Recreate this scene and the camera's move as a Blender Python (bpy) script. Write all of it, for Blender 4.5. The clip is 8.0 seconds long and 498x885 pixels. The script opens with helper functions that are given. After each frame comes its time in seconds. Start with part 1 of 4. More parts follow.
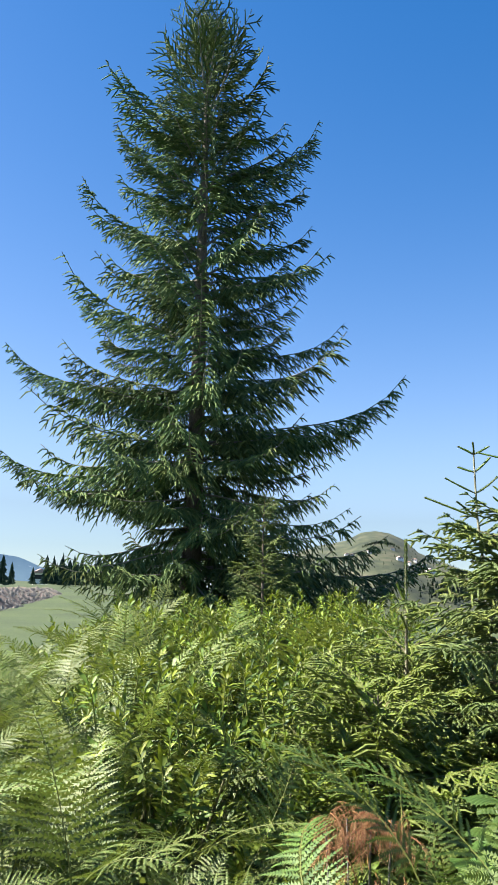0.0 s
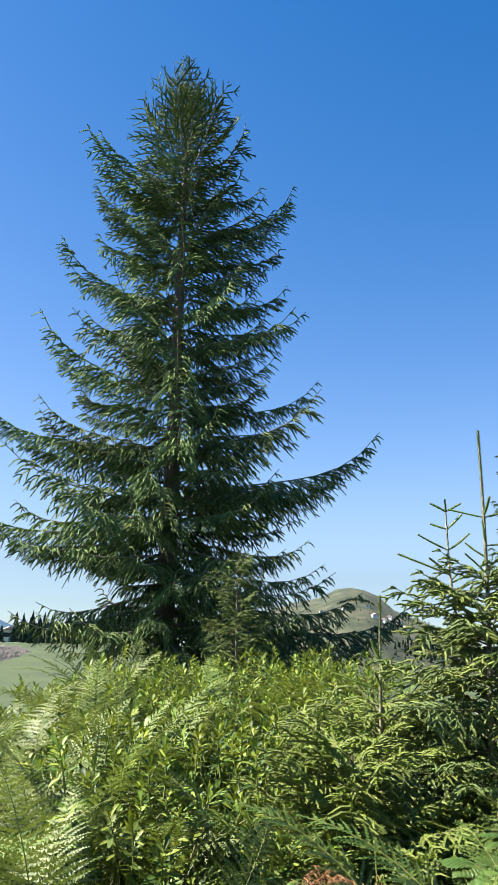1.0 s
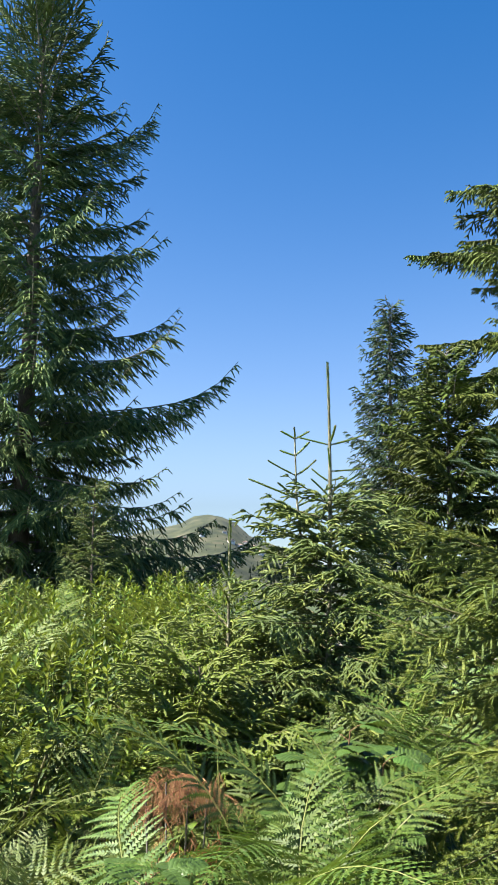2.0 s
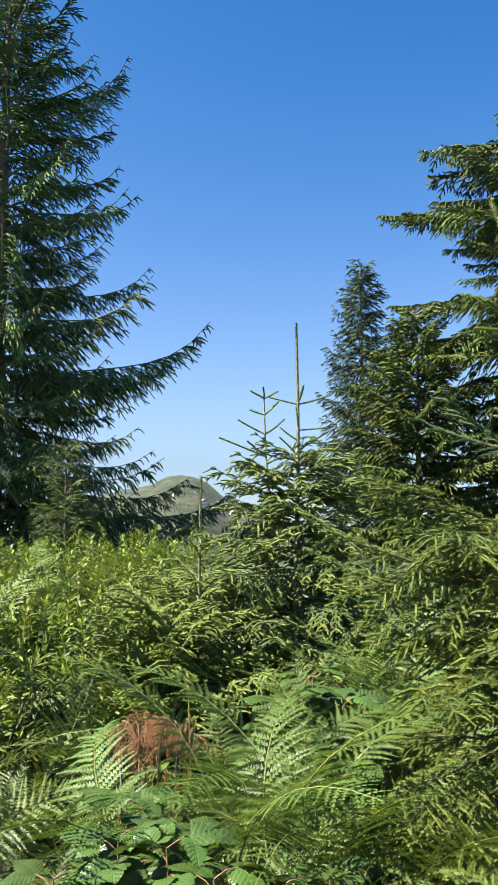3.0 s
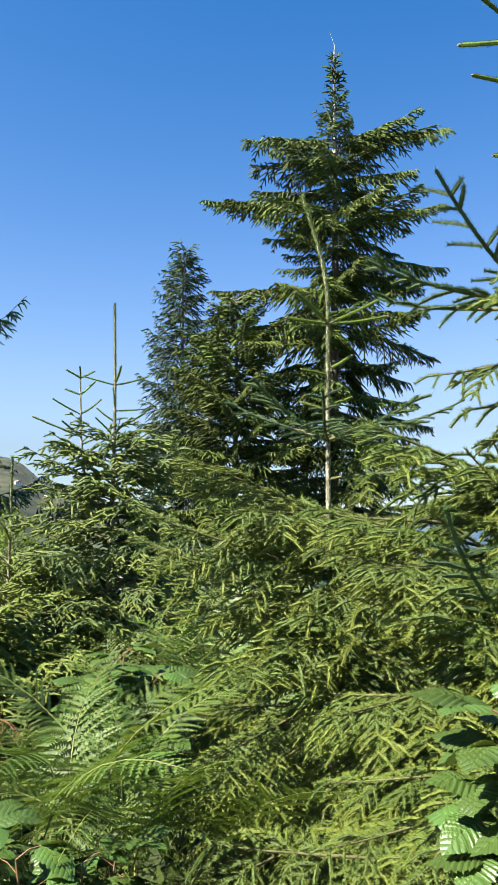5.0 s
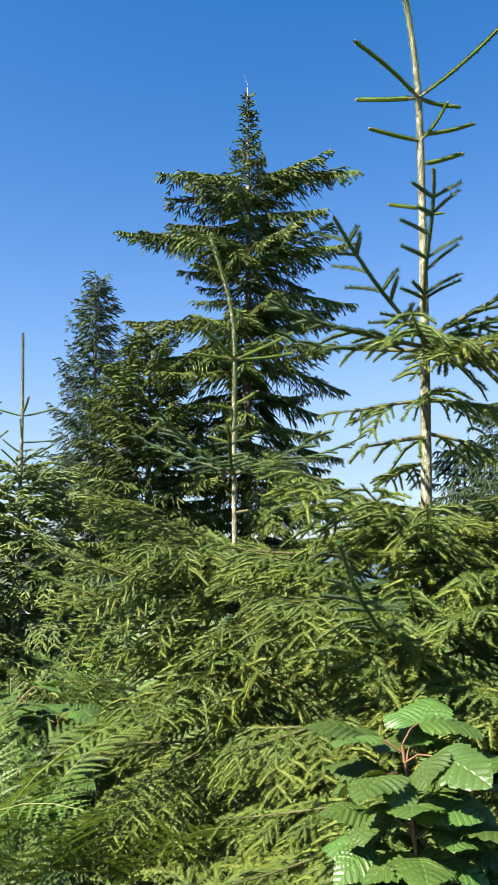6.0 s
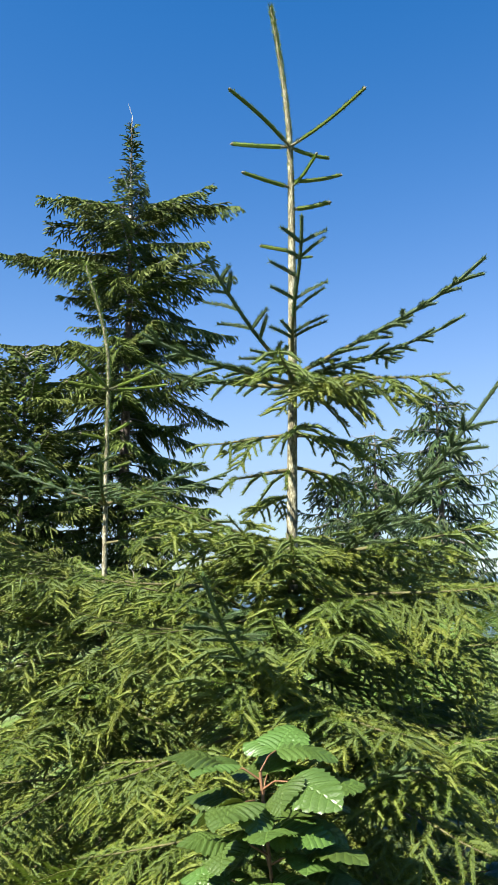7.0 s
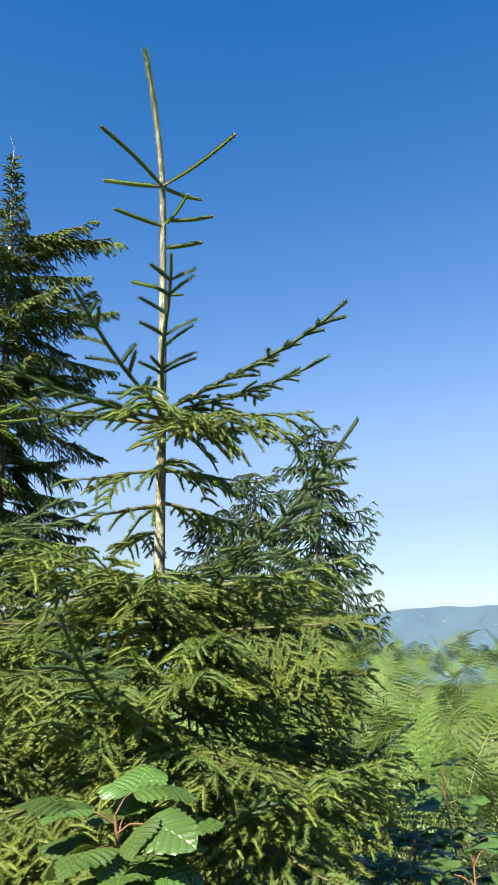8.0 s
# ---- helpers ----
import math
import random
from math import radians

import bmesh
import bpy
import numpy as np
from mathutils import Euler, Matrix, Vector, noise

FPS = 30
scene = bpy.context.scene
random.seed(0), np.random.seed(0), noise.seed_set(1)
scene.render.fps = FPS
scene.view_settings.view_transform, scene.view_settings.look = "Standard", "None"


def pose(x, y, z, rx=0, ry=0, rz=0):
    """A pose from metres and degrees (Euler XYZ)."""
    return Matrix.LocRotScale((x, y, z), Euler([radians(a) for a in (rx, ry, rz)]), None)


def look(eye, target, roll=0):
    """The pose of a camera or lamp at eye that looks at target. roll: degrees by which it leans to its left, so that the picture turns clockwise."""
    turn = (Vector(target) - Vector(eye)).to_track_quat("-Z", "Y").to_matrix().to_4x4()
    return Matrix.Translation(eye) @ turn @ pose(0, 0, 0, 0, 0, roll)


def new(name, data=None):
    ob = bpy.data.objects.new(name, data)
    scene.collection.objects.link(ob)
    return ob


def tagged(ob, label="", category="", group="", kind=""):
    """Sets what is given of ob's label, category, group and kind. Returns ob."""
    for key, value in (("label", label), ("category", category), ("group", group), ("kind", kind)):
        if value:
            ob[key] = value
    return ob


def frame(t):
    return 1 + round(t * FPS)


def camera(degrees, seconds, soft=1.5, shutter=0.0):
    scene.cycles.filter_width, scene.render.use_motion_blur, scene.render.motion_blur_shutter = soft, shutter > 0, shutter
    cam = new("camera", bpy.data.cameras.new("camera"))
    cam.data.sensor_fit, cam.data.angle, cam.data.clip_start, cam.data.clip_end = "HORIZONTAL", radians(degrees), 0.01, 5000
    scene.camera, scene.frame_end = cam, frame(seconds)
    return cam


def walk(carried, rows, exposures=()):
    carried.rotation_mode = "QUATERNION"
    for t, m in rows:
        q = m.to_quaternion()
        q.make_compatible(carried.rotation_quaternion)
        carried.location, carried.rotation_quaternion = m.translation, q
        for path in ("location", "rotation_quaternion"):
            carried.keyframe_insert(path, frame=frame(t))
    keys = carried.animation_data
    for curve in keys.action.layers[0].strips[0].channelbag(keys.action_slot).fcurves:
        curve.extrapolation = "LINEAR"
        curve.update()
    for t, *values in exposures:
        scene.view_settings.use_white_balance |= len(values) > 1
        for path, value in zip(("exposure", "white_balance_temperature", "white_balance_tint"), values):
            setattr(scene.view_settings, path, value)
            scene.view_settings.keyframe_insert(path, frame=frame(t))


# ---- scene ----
cam = camera(34.8, 8.0, soft=1.1)
# the walk: seconds, eye, target, roll
PATH = [
    (0, (-0.163, 0.518, 1.654), (-0.168, 2.490, 1.985), 1.5),
    (0.5, (-0.166, 0.494, 1.658), (-0.177, 2.443, 2.105), 1.6),
    (1, (-0.164, 0.477, 1.651), (-0.110, 2.420, 2.120), 1.5),
    (1.5, (-0.144, 0.452, 1.637), (0.130, 2.394, 2.026), 0.9),
    (1.7, (-0.139, 0.433, 1.633), (0.202, 2.372, 1.981), 0.8),
    (3, (-0.149, 0.272, 1.599), (0.329, 2.204, 1.800), 0.5),
    (3.5, (-0.154, 0.250, 1.600), (0.377, 2.171, 1.772), 0.4),
    (4, (-0.156, 0.229, 1.597), (0.535, 2.098, 1.764), 0.2),
    (4.5, (-0.149, 0.222, 1.593), (0.667, 2.041, 1.751), 0.2),
    (4.7, (-0.148, 0.229, 1.593), (0.708, 2.030, 1.751), 0.4),
    (5.8, (-0.126, 0.198, 1.602), (0.908, 1.898, 1.802), 0.0),
    (6, (-0.133, 0.188, 1.605), (0.951, 1.852, 1.841), 0.0),
    (6.5, (-0.136, 0.169, 1.607), (1.060, 1.746, 1.895), -0.2),
    (7, (-0.133, 0.148, 1.607), (1.185, 1.619, 1.916), -0.2),
    (7.5, (-0.129, 0.118, 1.614), (1.270, 1.494, 2.000), -0.7),
    (8, (-0.110, 0.115, 1.601), (1.402, 1.363, 1.999), -1.2),
]
walk(cam, [(t, look(eye, target, roll)) for t, eye, target, roll in PATH], [(0, 2.02), (6.0, 2.02), (8.0, 1.87)])

# ---- light: late morning sun from the left, clear sky ----
SUN_AZ, SUN_EL = -90.0, 46.0
world = bpy.data.worlds.new("sky")
scene.world = world
world.use_nodes = True
wn = world.node_tree.nodes
sky = wn.new("ShaderNodeTexSky")
sky.sky_type = "NISHITA"
sky.sun_disc = False
sky.sun_elevation = radians(SUN_EL)
sky.sun_rotation = radians(SUN_AZ)
sky.altitude = 1600
sky.air_density, sky.dust_density, sky.ozone_density = 1.0, 0.15, 4.0
clear, grey = wn.new("ShaderNodeHueSaturation"), wn.new("ShaderNodeRGBToBW")
world.node_tree.links.new(sky.outputs[0], grey.inputs[0])
for socket, dark, bright in (("Saturation", 1.32, 0.56), ("Value", 1.06, 0.53)):
    span = wn.new("ShaderNodeMapRange")
    span.inputs[1].default_value, span.inputs[2].default_value = 0.9, 5.0
    span.inputs[3].default_value, span.inputs[4].default_value = dark, bright
    world.node_tree.links.new(grey.outputs[0], span.inputs[0])
    world.node_tree.links.new(span.outputs[0], clear.inputs[socket])
world.node_tree.links.new(sky.outputs[0], clear.inputs["Color"])
cool, haze = wn.new("ShaderNodeMix"), wn.new("ShaderNodeMapRange")
cool.data_type, cool.blend_type = "RGBA", "MULTIPLY"
cool.inputs[7].default_value = (0.8, 0.95, 1.09, 1)
haze.inputs[1].default_value, haze.inputs[2].default_value = 1.2, 5.0
world.node_tree.links.new(grey.outputs[0], haze.inputs[0])
world.node_tree.links.new(haze.outputs[0], cool.inputs[0])
world.node_tree.links.new(clear.outputs[0], cool.inputs[6])
world.node_tree.links.new(cool.outputs[2], wn["Background"].inputs[0])
wn["Background"].inputs[1].default_value = 0.06
sun = new("sun", bpy.data.lights.new("sun", "SUN"))
sun.data.energy, sun.data.angle, sun.data.color = 5.0, radians(0.53), (1.0, 0.93, 0.82)
sv = Vector((math.sin(radians(SUN_AZ)) * math.cos(radians(SUN_EL)), math.cos(radians(SUN_AZ)) * math.cos(radians(SUN_EL)), math.sin(radians(SUN_EL))))
sun.matrix_world = look(tuple(sv * 50), (0, 0, 0))


# ---- materials ----
def basic(name, rough=0.6):
    m = bpy.data.materials.new(name)
    m.use_nodes = True
    n, l = m.node_tree.nodes, m.node_tree.links
    b = n["Principled BSDF"]
    b.inputs["Roughness"].default_value = rough
    return m, n, l, b


def ramp(n, stops):
    r = n.new("ShaderNodeValToRGB")
    e = r.color_ramp.elements
    while len(e) < len(stops):
        e.new(0.5)
    for k, (p, c) in zip(e, stops):
        k.position, k.color = p, (*c, 1)
    return r


def leaf_material(name, colours, rough=0.45, glow=0.3, through_colour=(0.25, 0.36, 0.05), spread=0.25, veins=False, spec=0.5, grain=1.0):
    """Foliage: tint by leaf and by plant, light shining through, patches of older and yellower growth."""
    m, n, l, b = basic(name, rough)
    geo, info = n.new("ShaderNodeNewGeometry"), n.new("ShaderNodeObjectInfo")
    r = ramp(n, [(i / (len(colours) - 1), c) for i, c in enumerate(colours)])
    tex = n.new("ShaderNodeTexNoise")
    tex.inputs["Scale"].default_value = 3.0
    co = n.new("ShaderNodeTexCoord")
    l.new(co.outputs["Object"], tex.inputs["Vector"])
    a = n.new("ShaderNodeMath")
    a.operation = "MULTIPLY_ADD"
    l.new(tex.outputs["Fac"], a.inputs[0])
    a.inputs[1].default_value = 0.9
    a.inputs[2].default_value = 0.05 - 0.5 * grain
    s = n.new("ShaderNodeMath")
    s.operation = "MULTIPLY_ADD"
    l.new(geo.outputs["Random Per Island"], s.inputs[0])
    s.inputs[1].default_value = grain
    l.new(a.outputs[0], s.inputs[2])
    l.new(s.outputs[0], r.inputs[0])
    hsv = n.new("ShaderNodeHueSaturation")
    mr = n.new("ShaderNodeMapRange")
    mr.inputs[3].default_value, mr.inputs[4].default_value = 1 - spread, 1 + spread
    l.new(info.outputs["Random"], mr.inputs[0])
    l.new(mr.outputs[0], hsv.inputs["Value"])
    mh = n.new("ShaderNodeMapRange")
    mh.inputs[3].default_value, mh.inputs[4].default_value = 0.485, 0.51
    l.new(info.outputs["Random"], mh.inputs[0])
    l.new(mh.outputs[0], hsv.inputs["Hue"])
    l.new(r.outputs[0], hsv.inputs["Color"])
    l.new(hsv.outputs[0], b.inputs["Base Color"])
    b.inputs["Specular IOR Level"].default_value = spec
    t = n.new("ShaderNodeBsdfTranslucent")
    mc = n.new("ShaderNodeMix")
    mc.data_type = "RGBA"
    mc.inputs[0].default_value = 0.6
    l.new(hsv.outputs[0], mc.inputs[6])
    mc.inputs[7].default_value = (*through_colour, 1)
    l.new(mc.outputs[2], t.inputs[0])
    mix = n.new("ShaderNodeMixShader")
    mix.inputs[0].default_value = glow
    l.new(b.outputs[0], mix.inputs[1])
    l.new(t.outputs[0], mix.inputs[2])
    l.new(mix.outputs[0], n["Material Output"].inputs[0])
    if veins:
        xyz = n.new("ShaderNodeSeparateXYZ")
        l.new(co.outputs["Object"], xyz.inputs[0])

        def calc(op, x, y=0.0):
            q = n.new("ShaderNodeMath")
            q.operation = op
            for k, val in enumerate((x, y)):
                if isinstance(val, float):
                    q.inputs[k].default_value = val
                else:
                    l.new(val, q.inputs[k])
            return q.outputs[0]

        across = calc("ABSOLUTE", xyz.outputs[1])
        wave = calc("ABSOLUTE", calc("SINE", calc("SUBTRACT", calc("MULTIPLY", xyz.outputs[0], 283.0), calc("MULTIPLY", across, 150.0))))
        rib = calc("MINIMUM", calc("MULTIPLY", across, 450.0), 1.0)
        relief = calc("MULTIPLY", calc("POWER", wave, 0.5), rib)
        fine = n.new("ShaderNodeTexNoise")
        fine.inputs["Scale"].default_value = 260.0
        l.new(co.outputs["Object"], fine.inputs["Vector"])
        bump = n.new("ShaderNodeBump")
        bump.inputs["Strength"].default_value = 0.35
        bump.inputs["Distance"].default_value = 0.004
        l.new(calc("ADD", relief, calc("MULTIPLY", fine.outputs["Fac"], 0.35)), bump.inputs["Height"])
        l.new(bump.outputs[0], b.inputs["Normal"])
        pale = n.new("ShaderNodeMix")
        pale.data_type = "RGBA"
        pale.blend_type = "MULTIPLY"
        pale.inputs[0].default_value = 1.0
        vr = ramp(n, [(0.0, (1.25, 1.22, 1.15)), (0.35, (0.95, 0.95, 0.95)), (1.0, (0.85, 0.85, 0.85))])
        l.new(relief, vr.inputs[0])
        l.new(hsv.outputs[0], pale.inputs[6])
        l.new(vr.outputs[0], pale.inputs[7])
        l.new(pale.outputs[2], b.inputs["Base Color"])
    return m


def rough_material(name, stops, scale, rough=0.9, bump=0.4, dist=0.01, stretch=(1, 1, 1), fine=9.0):
    """Bark, soil, stone, grass: two scales of noise and a bump."""
    m, n, l, b = basic(name, rough)
    co, mp = n.new("ShaderNodeTexCoord"), n.new("ShaderNodeMapping")
    mp.inputs["Scale"].default_value = stretch
    l.new(co.outputs["Object"], mp.inputs[0])
    t1, t2 = n.new("ShaderNodeTexNoise"), n.new("ShaderNodeTexNoise")
    for t, s in ((t1, scale), (t2, scale * fine)):
        t.inputs["Scale"].default_value = s
        t.inputs["Detail"].default_value = 6
        l.new(mp.outputs[0], t.inputs["Vector"])
    mx = n.new("ShaderNodeMix")
    mx.inputs[0].default_value = 0.45
    l.new(t1.outputs["Fac"], mx.inputs[2])
    l.new(t2.outputs["Fac"], mx.inputs[3])
    r = ramp(n, stops)
    l.new(mx.outputs[0], r.inputs[0])
    l.new(r.outputs[0], b.inputs["Base Color"])
    bp = n.new("ShaderNodeBump")
    bp.inputs["Strength"].default_value, bp.inputs["Distance"].default_value = bump, dist
    l.new(t2.outputs["Fac"], bp.inputs["Height"])
    l.new(bp.outputs[0], b.inputs["Normal"])
    return m


M_NEEDLE_TWIG = rough_material("needled_twig", [(0.36, (0.041, 0.070, 0.013)), (0.5, (0.068, 0.106, 0.017)), (0.64, (0.104, 0.140, 0.023))], 130, 0.6, 0.9, 0.004, fine=4.0)
M_NEEDLE_TWIG_TIP = rough_material("needled_twig_tip", [(0.36, (0.072, 0.104, 0.014)), (0.5, (0.110, 0.142, 0.019)), (0.64, (0.153, 0.178, 0.025))], 130, 0.6, 0.9, 0.004, fine=4.0)
M_DEEP_TWIG = rough_material("deep_needled_twig", [(0.36, (0.012, 0.03, 0.010)), (0.5, (0.035, 0.068, 0.020)), (0.64, (0.075, 0.115, 0.030))], 130, 0.6, 0.9, 0.004, fine=4.0)
M_BARK = rough_material("spruce_bark", [(0.3, (0.035, 0.028, 0.022)), (0.5, (0.10, 0.08, 0.065)), (0.7, (0.2, 0.18, 0.15))], 9, stretch=(1, 1, 0.25))
M_YOUNG_BARK = rough_material("young_bark", [(0.36, (0.05, 0.04, 0.025)), (0.5, (0.16, 0.15, 0.09)), (0.64, (0.38, 0.37, 0.27))], 60, stretch=(1, 1, 0.4), dist=0.006, bump=0.8, fine=4)
M_TWIG = rough_material("twig", [(0.3, (0.05, 0.045, 0.02)), (0.6, (0.13, 0.12, 0.05))], 20, dist=0.003)
M_TWIG_DARK = rough_material("old_twig", [(0.3, (0.07, 0.065, 0.05)), (0.6, (0.19, 0.18, 0.155))], 20, dist=0.003)
M_DEAD_WOOD = rough_material("bleached_wood", [(0.3, (0.3, 0.28, 0.25)), (0.7, (0.6, 0.57, 0.52))], 20, dist=0.003)
M_NEEDLE = leaf_material("old_needles", [(0.027, 0.058, 0.027), (0.082, 0.132, 0.048), (0.185, 0.222, 0.074)], 0.7, 0.1, (0.09, 0.13, 0.022), spec=0.12, grain=0.7)
M_NEEDLE_BLUE = leaf_material("bluish_needles", [(0.018, 0.037, 0.018), (0.036, 0.064, 0.027), (0.080, 0.108, 0.038)], 0.55, 0.1, (0.067, 0.113, 0.020), spec=0.15, grain=0.6)
M_NEEDLE_OLIVE = leaf_material("olive_needles", [(0.027, 0.046, 0.012), (0.060, 0.086, 0.018), (0.122, 0.156, 0.032)], 0.6, 0.08, (0.11, 0.14, 0.014), spec=0.12, grain=0.6)
M_NEEDLE_YOUNG = leaf_material("young_needles", [(0.040, 0.076, 0.015), (0.090, 0.136, 0.021), (0.158, 0.194, 0.029)], 0.5, 0.07, (0.216, 0.260, 0.016), spec=0.2, grain=0.45)
M_NEEDLE_DEEP = leaf_material("deep_green_needles", [(0.026, 0.060, 0.020), (0.052, 0.104, 0.029), (0.095, 0.150, 0.038)], 0.5, 0.07, (0.15, 0.21, 0.02), spec=0.35, grain=0.45)
M_NEEDLE_TIP = leaf_material("new_growth_needles", [(0.065, 0.101, 0.015), (0.119, 0.154, 0.019), (0.184, 0.203, 0.025)], 0.5, 0.08, (0.237, 0.262, 0.015), spec=0.2, grain=0.45)
M_NEEDLE_FRESH = leaf_material("fresh_needles", [(0.086, 0.164, 0.020), (0.174, 0.268, 0.029), (0.295, 0.362, 0.038)], 0.5, 0.14, (0.364, 0.415, 0.019), spec=0.2, grain=0.45)
M_FERN = leaf_material("fern", [(0.052, 0.091, 0.020), (0.101, 0.147, 0.034), (0.159, 0.196, 0.051)], 0.55, 0.2, (0.209, 0.269, 0.028), spec=0.35)
M_FERN_BRIGHT = leaf_material("bright_fern", [(0.037, 0.078, 0.013), (0.066, 0.117, 0.018), (0.106, 0.159, 0.026)], 0.55, 0.22, (0.159, 0.230, 0.019), spec=0.35)
M_FERN_DEAD = leaf_material("dead_fern", [(0.154, 0.070, 0.029), (0.294, 0.147, 0.058), (0.397, 0.256, 0.128)], 0.8, 0.2, (0.288, 0.141, 0.032))
M_STALK = rough_material("stalk", [(0.3, (0.087, 0.099, 0.017)), (0.7, (0.165, 0.187, 0.044))], 15, 0.6, 0.1)
M_LAUREL = leaf_material("laurel_leaf", [(0.025, 0.056, 0.010), (0.075, 0.130, 0.019), (0.206, 0.254, 0.035)], 0.5, 0.2, (0.233, 0.298, 0.013), spec=0.28)
M_BRAMBLE = leaf_material("bramble_leaf", [(0.041, 0.086, 0.021), (0.068, 0.123, 0.026), (0.099, 0.158, 0.033)], 0.36, 0.16, (0.161, 0.222, 0.022), veins=True, spec=0.5, grain=0.6)
# far conifers: haze painted into the needle colour as a paler, bluer green
M_HAZY_WOOD = leaf_material("hazy_conifer", [(0.016, 0.034, 0.022), (0.028, 0.050, 0.032), (0.045, 0.068, 0.042)], 0.8, 0.05, (0.04, 0.06, 0.02), spec=0.1)
M_SOIL = rough_material("meadow_ground", [(0.3, (0.015, 0.025, 0.005)), (0.5, (0.031, 0.051, 0.009)), (0.7, (0.054, 0.073, 0.015))], 0.15, fine=40, dist=0.05)


def far_heath(m):
    """Beyond a few hundred metres the meadow gives way to dry hill pasture with darker heath."""
    n, l = m.node_tree.nodes, m.node_tree.links
    b = n["Principled BSDF"]
    old = b.inputs["Base Color"].links[0].from_socket
    geo, ln, mr, t = n.new("ShaderNodeNewGeometry"), n.new("ShaderNodeVectorMath"), n.new("ShaderNodeMapRange"), n.new("ShaderNodeTexNoise")
    ln.operation = "LENGTH"
    l.new(geo.outputs["Position"], ln.inputs[0])
    mr.inputs[1].default_value, mr.inputs[2].default_value = 200, 800
    l.new(ln.outputs["Value"], mr.inputs[0])
    t.inputs["Scale"].default_value, t.inputs["Detail"].default_value = 0.035, 10
    l.new(geo.outputs["Position"], t.inputs["Vector"])
    r = ramp(n, [(0.36, (0.012, 0.02, 0.009)), (0.46, (0.025, 0.034, 0.014)), (0.54, (0.036, 0.045, 0.019)), (0.66, (0.062, 0.062, 0.034))])
    l.new(t.outputs["Fac"], r.inputs[0])
    mx = n.new("ShaderNodeMix")
    mx.data_type = "RGBA"
    l.new(mr.outputs[0], mx.inputs[0])
    l.new(old, mx.inputs[6])
    l.new(r.outputs[0], mx.inputs[7])
    l.new(mx.outputs[2], b.inputs["Base Color"])


far_heath(M_SOIL)


# ---- mesh tools ----
def unit(v):
    return v / np.maximum(np.linalg.norm(v, axis=-1, keepdims=True), 1e-9)


def mesh_from(name, chunks, material, smooth=False):
    """One mesh from (points, faces) chunks, or (points, faces, slot) where material is a list."""
    vs, fs, slots, base = [], [], [], 0
    for v, f, *slot in chunks:
        v = np.asarray(v, float).reshape(-1, 3)
        f = np.asarray(f, int)
        if f.shape[-1] == 4:
            f = np.concatenate([f[..., [0, 1, 2]].reshape(-1, 3), f[..., [0, 2, 3]].reshape(-1, 3)])
        vs.append(v)
        fs.append(f.reshape(-1, 3) + base)
        slots.append(np.full(len(fs[-1]), slot[0] if slot else 0, dtype=np.int32))
        base += len(v)
    v, f = np.concatenate(vs), np.concatenate(fs)
    me = bpy.data.meshes.new(name)
    me.vertices.add(len(v))
    me.vertices.foreach_set("co", v.astype(np.float32).ravel())
    me.loops.add(len(f) * 3)
    me.loops.foreach_set("vertex_index", f.astype(np.int32).ravel())
    me.polygons.add(len(f))
    me.polygons.foreach_set("loop_start", np.arange(0, len(f) * 3, 3, dtype=np.int32))
    me.polygons.foreach_set("use_smooth", np.full(len(f), smooth))
    me.update(calc_edges=True)
    for m in material if isinstance(material, list) else [material]:
        me.materials.append(m)
    if isinstance(material, list):
        me.polygons.foreach_set("material_index", np.concatenate(slots))
    return me


def tubes(P, R, sides=5):
    """Tapered round stems along polylines P (n, k, 3) with radii R (n, k)."""
    P, R = np.asarray(P, float), np.asarray(R, float)
    n, k, _ = P.shape
    T = unit(np.gradient(P, axis=1))
    ref = np.where(np.abs(T[..., 2:3]) > 0.9, np.array([1.0, 0, 0]), np.array([0, 0, 1.0]))
    U = unit(np.cross(T, ref))
    V = np.cross(T, U)
    a = np.arange(sides) * 2 * np.pi / sides
    pts = P[:, :, None] + R[:, :, None, None] * (np.cos(a)[:, None] * U[:, :, None] + np.sin(a)[:, None] * V[:, :, None])
    i = np.arange(n)[:, None, None] * k * sides + np.arange(k - 1)[None, :, None] * sides
    j = np.arange(sides)[None, None]
    j2 = (j + 1) % sides
    f = np.stack([i + j, i + j2, i + sides + j2, i + sides + j], -1)
    return pts.reshape(-1, 3), f.reshape(-1, 4)


def needle_chunk(rng, P, per_metre, length, width, splay=1.05):
    """Needles all round the shoots P (n, k, 3), leaning forward, fewer below."""
    P = np.asarray(P, float)
    A, B = P[:, :-1].reshape(-1, 3), P[:, 1:].reshape(-1, 3)
    L = np.linalg.norm(B - A, axis=1)
    n = int(L.sum() * per_metre)
    seg = rng.choice(len(L), n, p=L / L.sum())
    t = rng.random((n, 1))
    base = A[seg] * (1 - t) + B[seg] * t
    T = unit(B[seg] - A[seg])
    rad = unit(np.cross(T, rng.normal(size=(n, 3))))
    rad[:, 2] = np.where(rng.random(n) < 0.5, np.abs(rad[:, 2]), rad[:, 2])
    d = unit(T * rng.uniform(0.45, 0.9, (n, 1)) + rad * splay)
    side = unit(np.cross(d, rng.normal(size=(n, 3)))) * width / 2
    ln = length * rng.uniform(0.75, 1.2, (n, 1))
    v = np.stack([base - side, base + side, base + d * ln], 1)
    return v.reshape(-1, 3), np.arange(n * 3).reshape(-1, 3)


def part(name, mesh, parent, m=None, label=""):
    ob = new(name, mesh)
    ob.parent = parent
    if m is not None:
        ob.matrix_basis = m
    if label:
        ob["label"] = label
    return ob


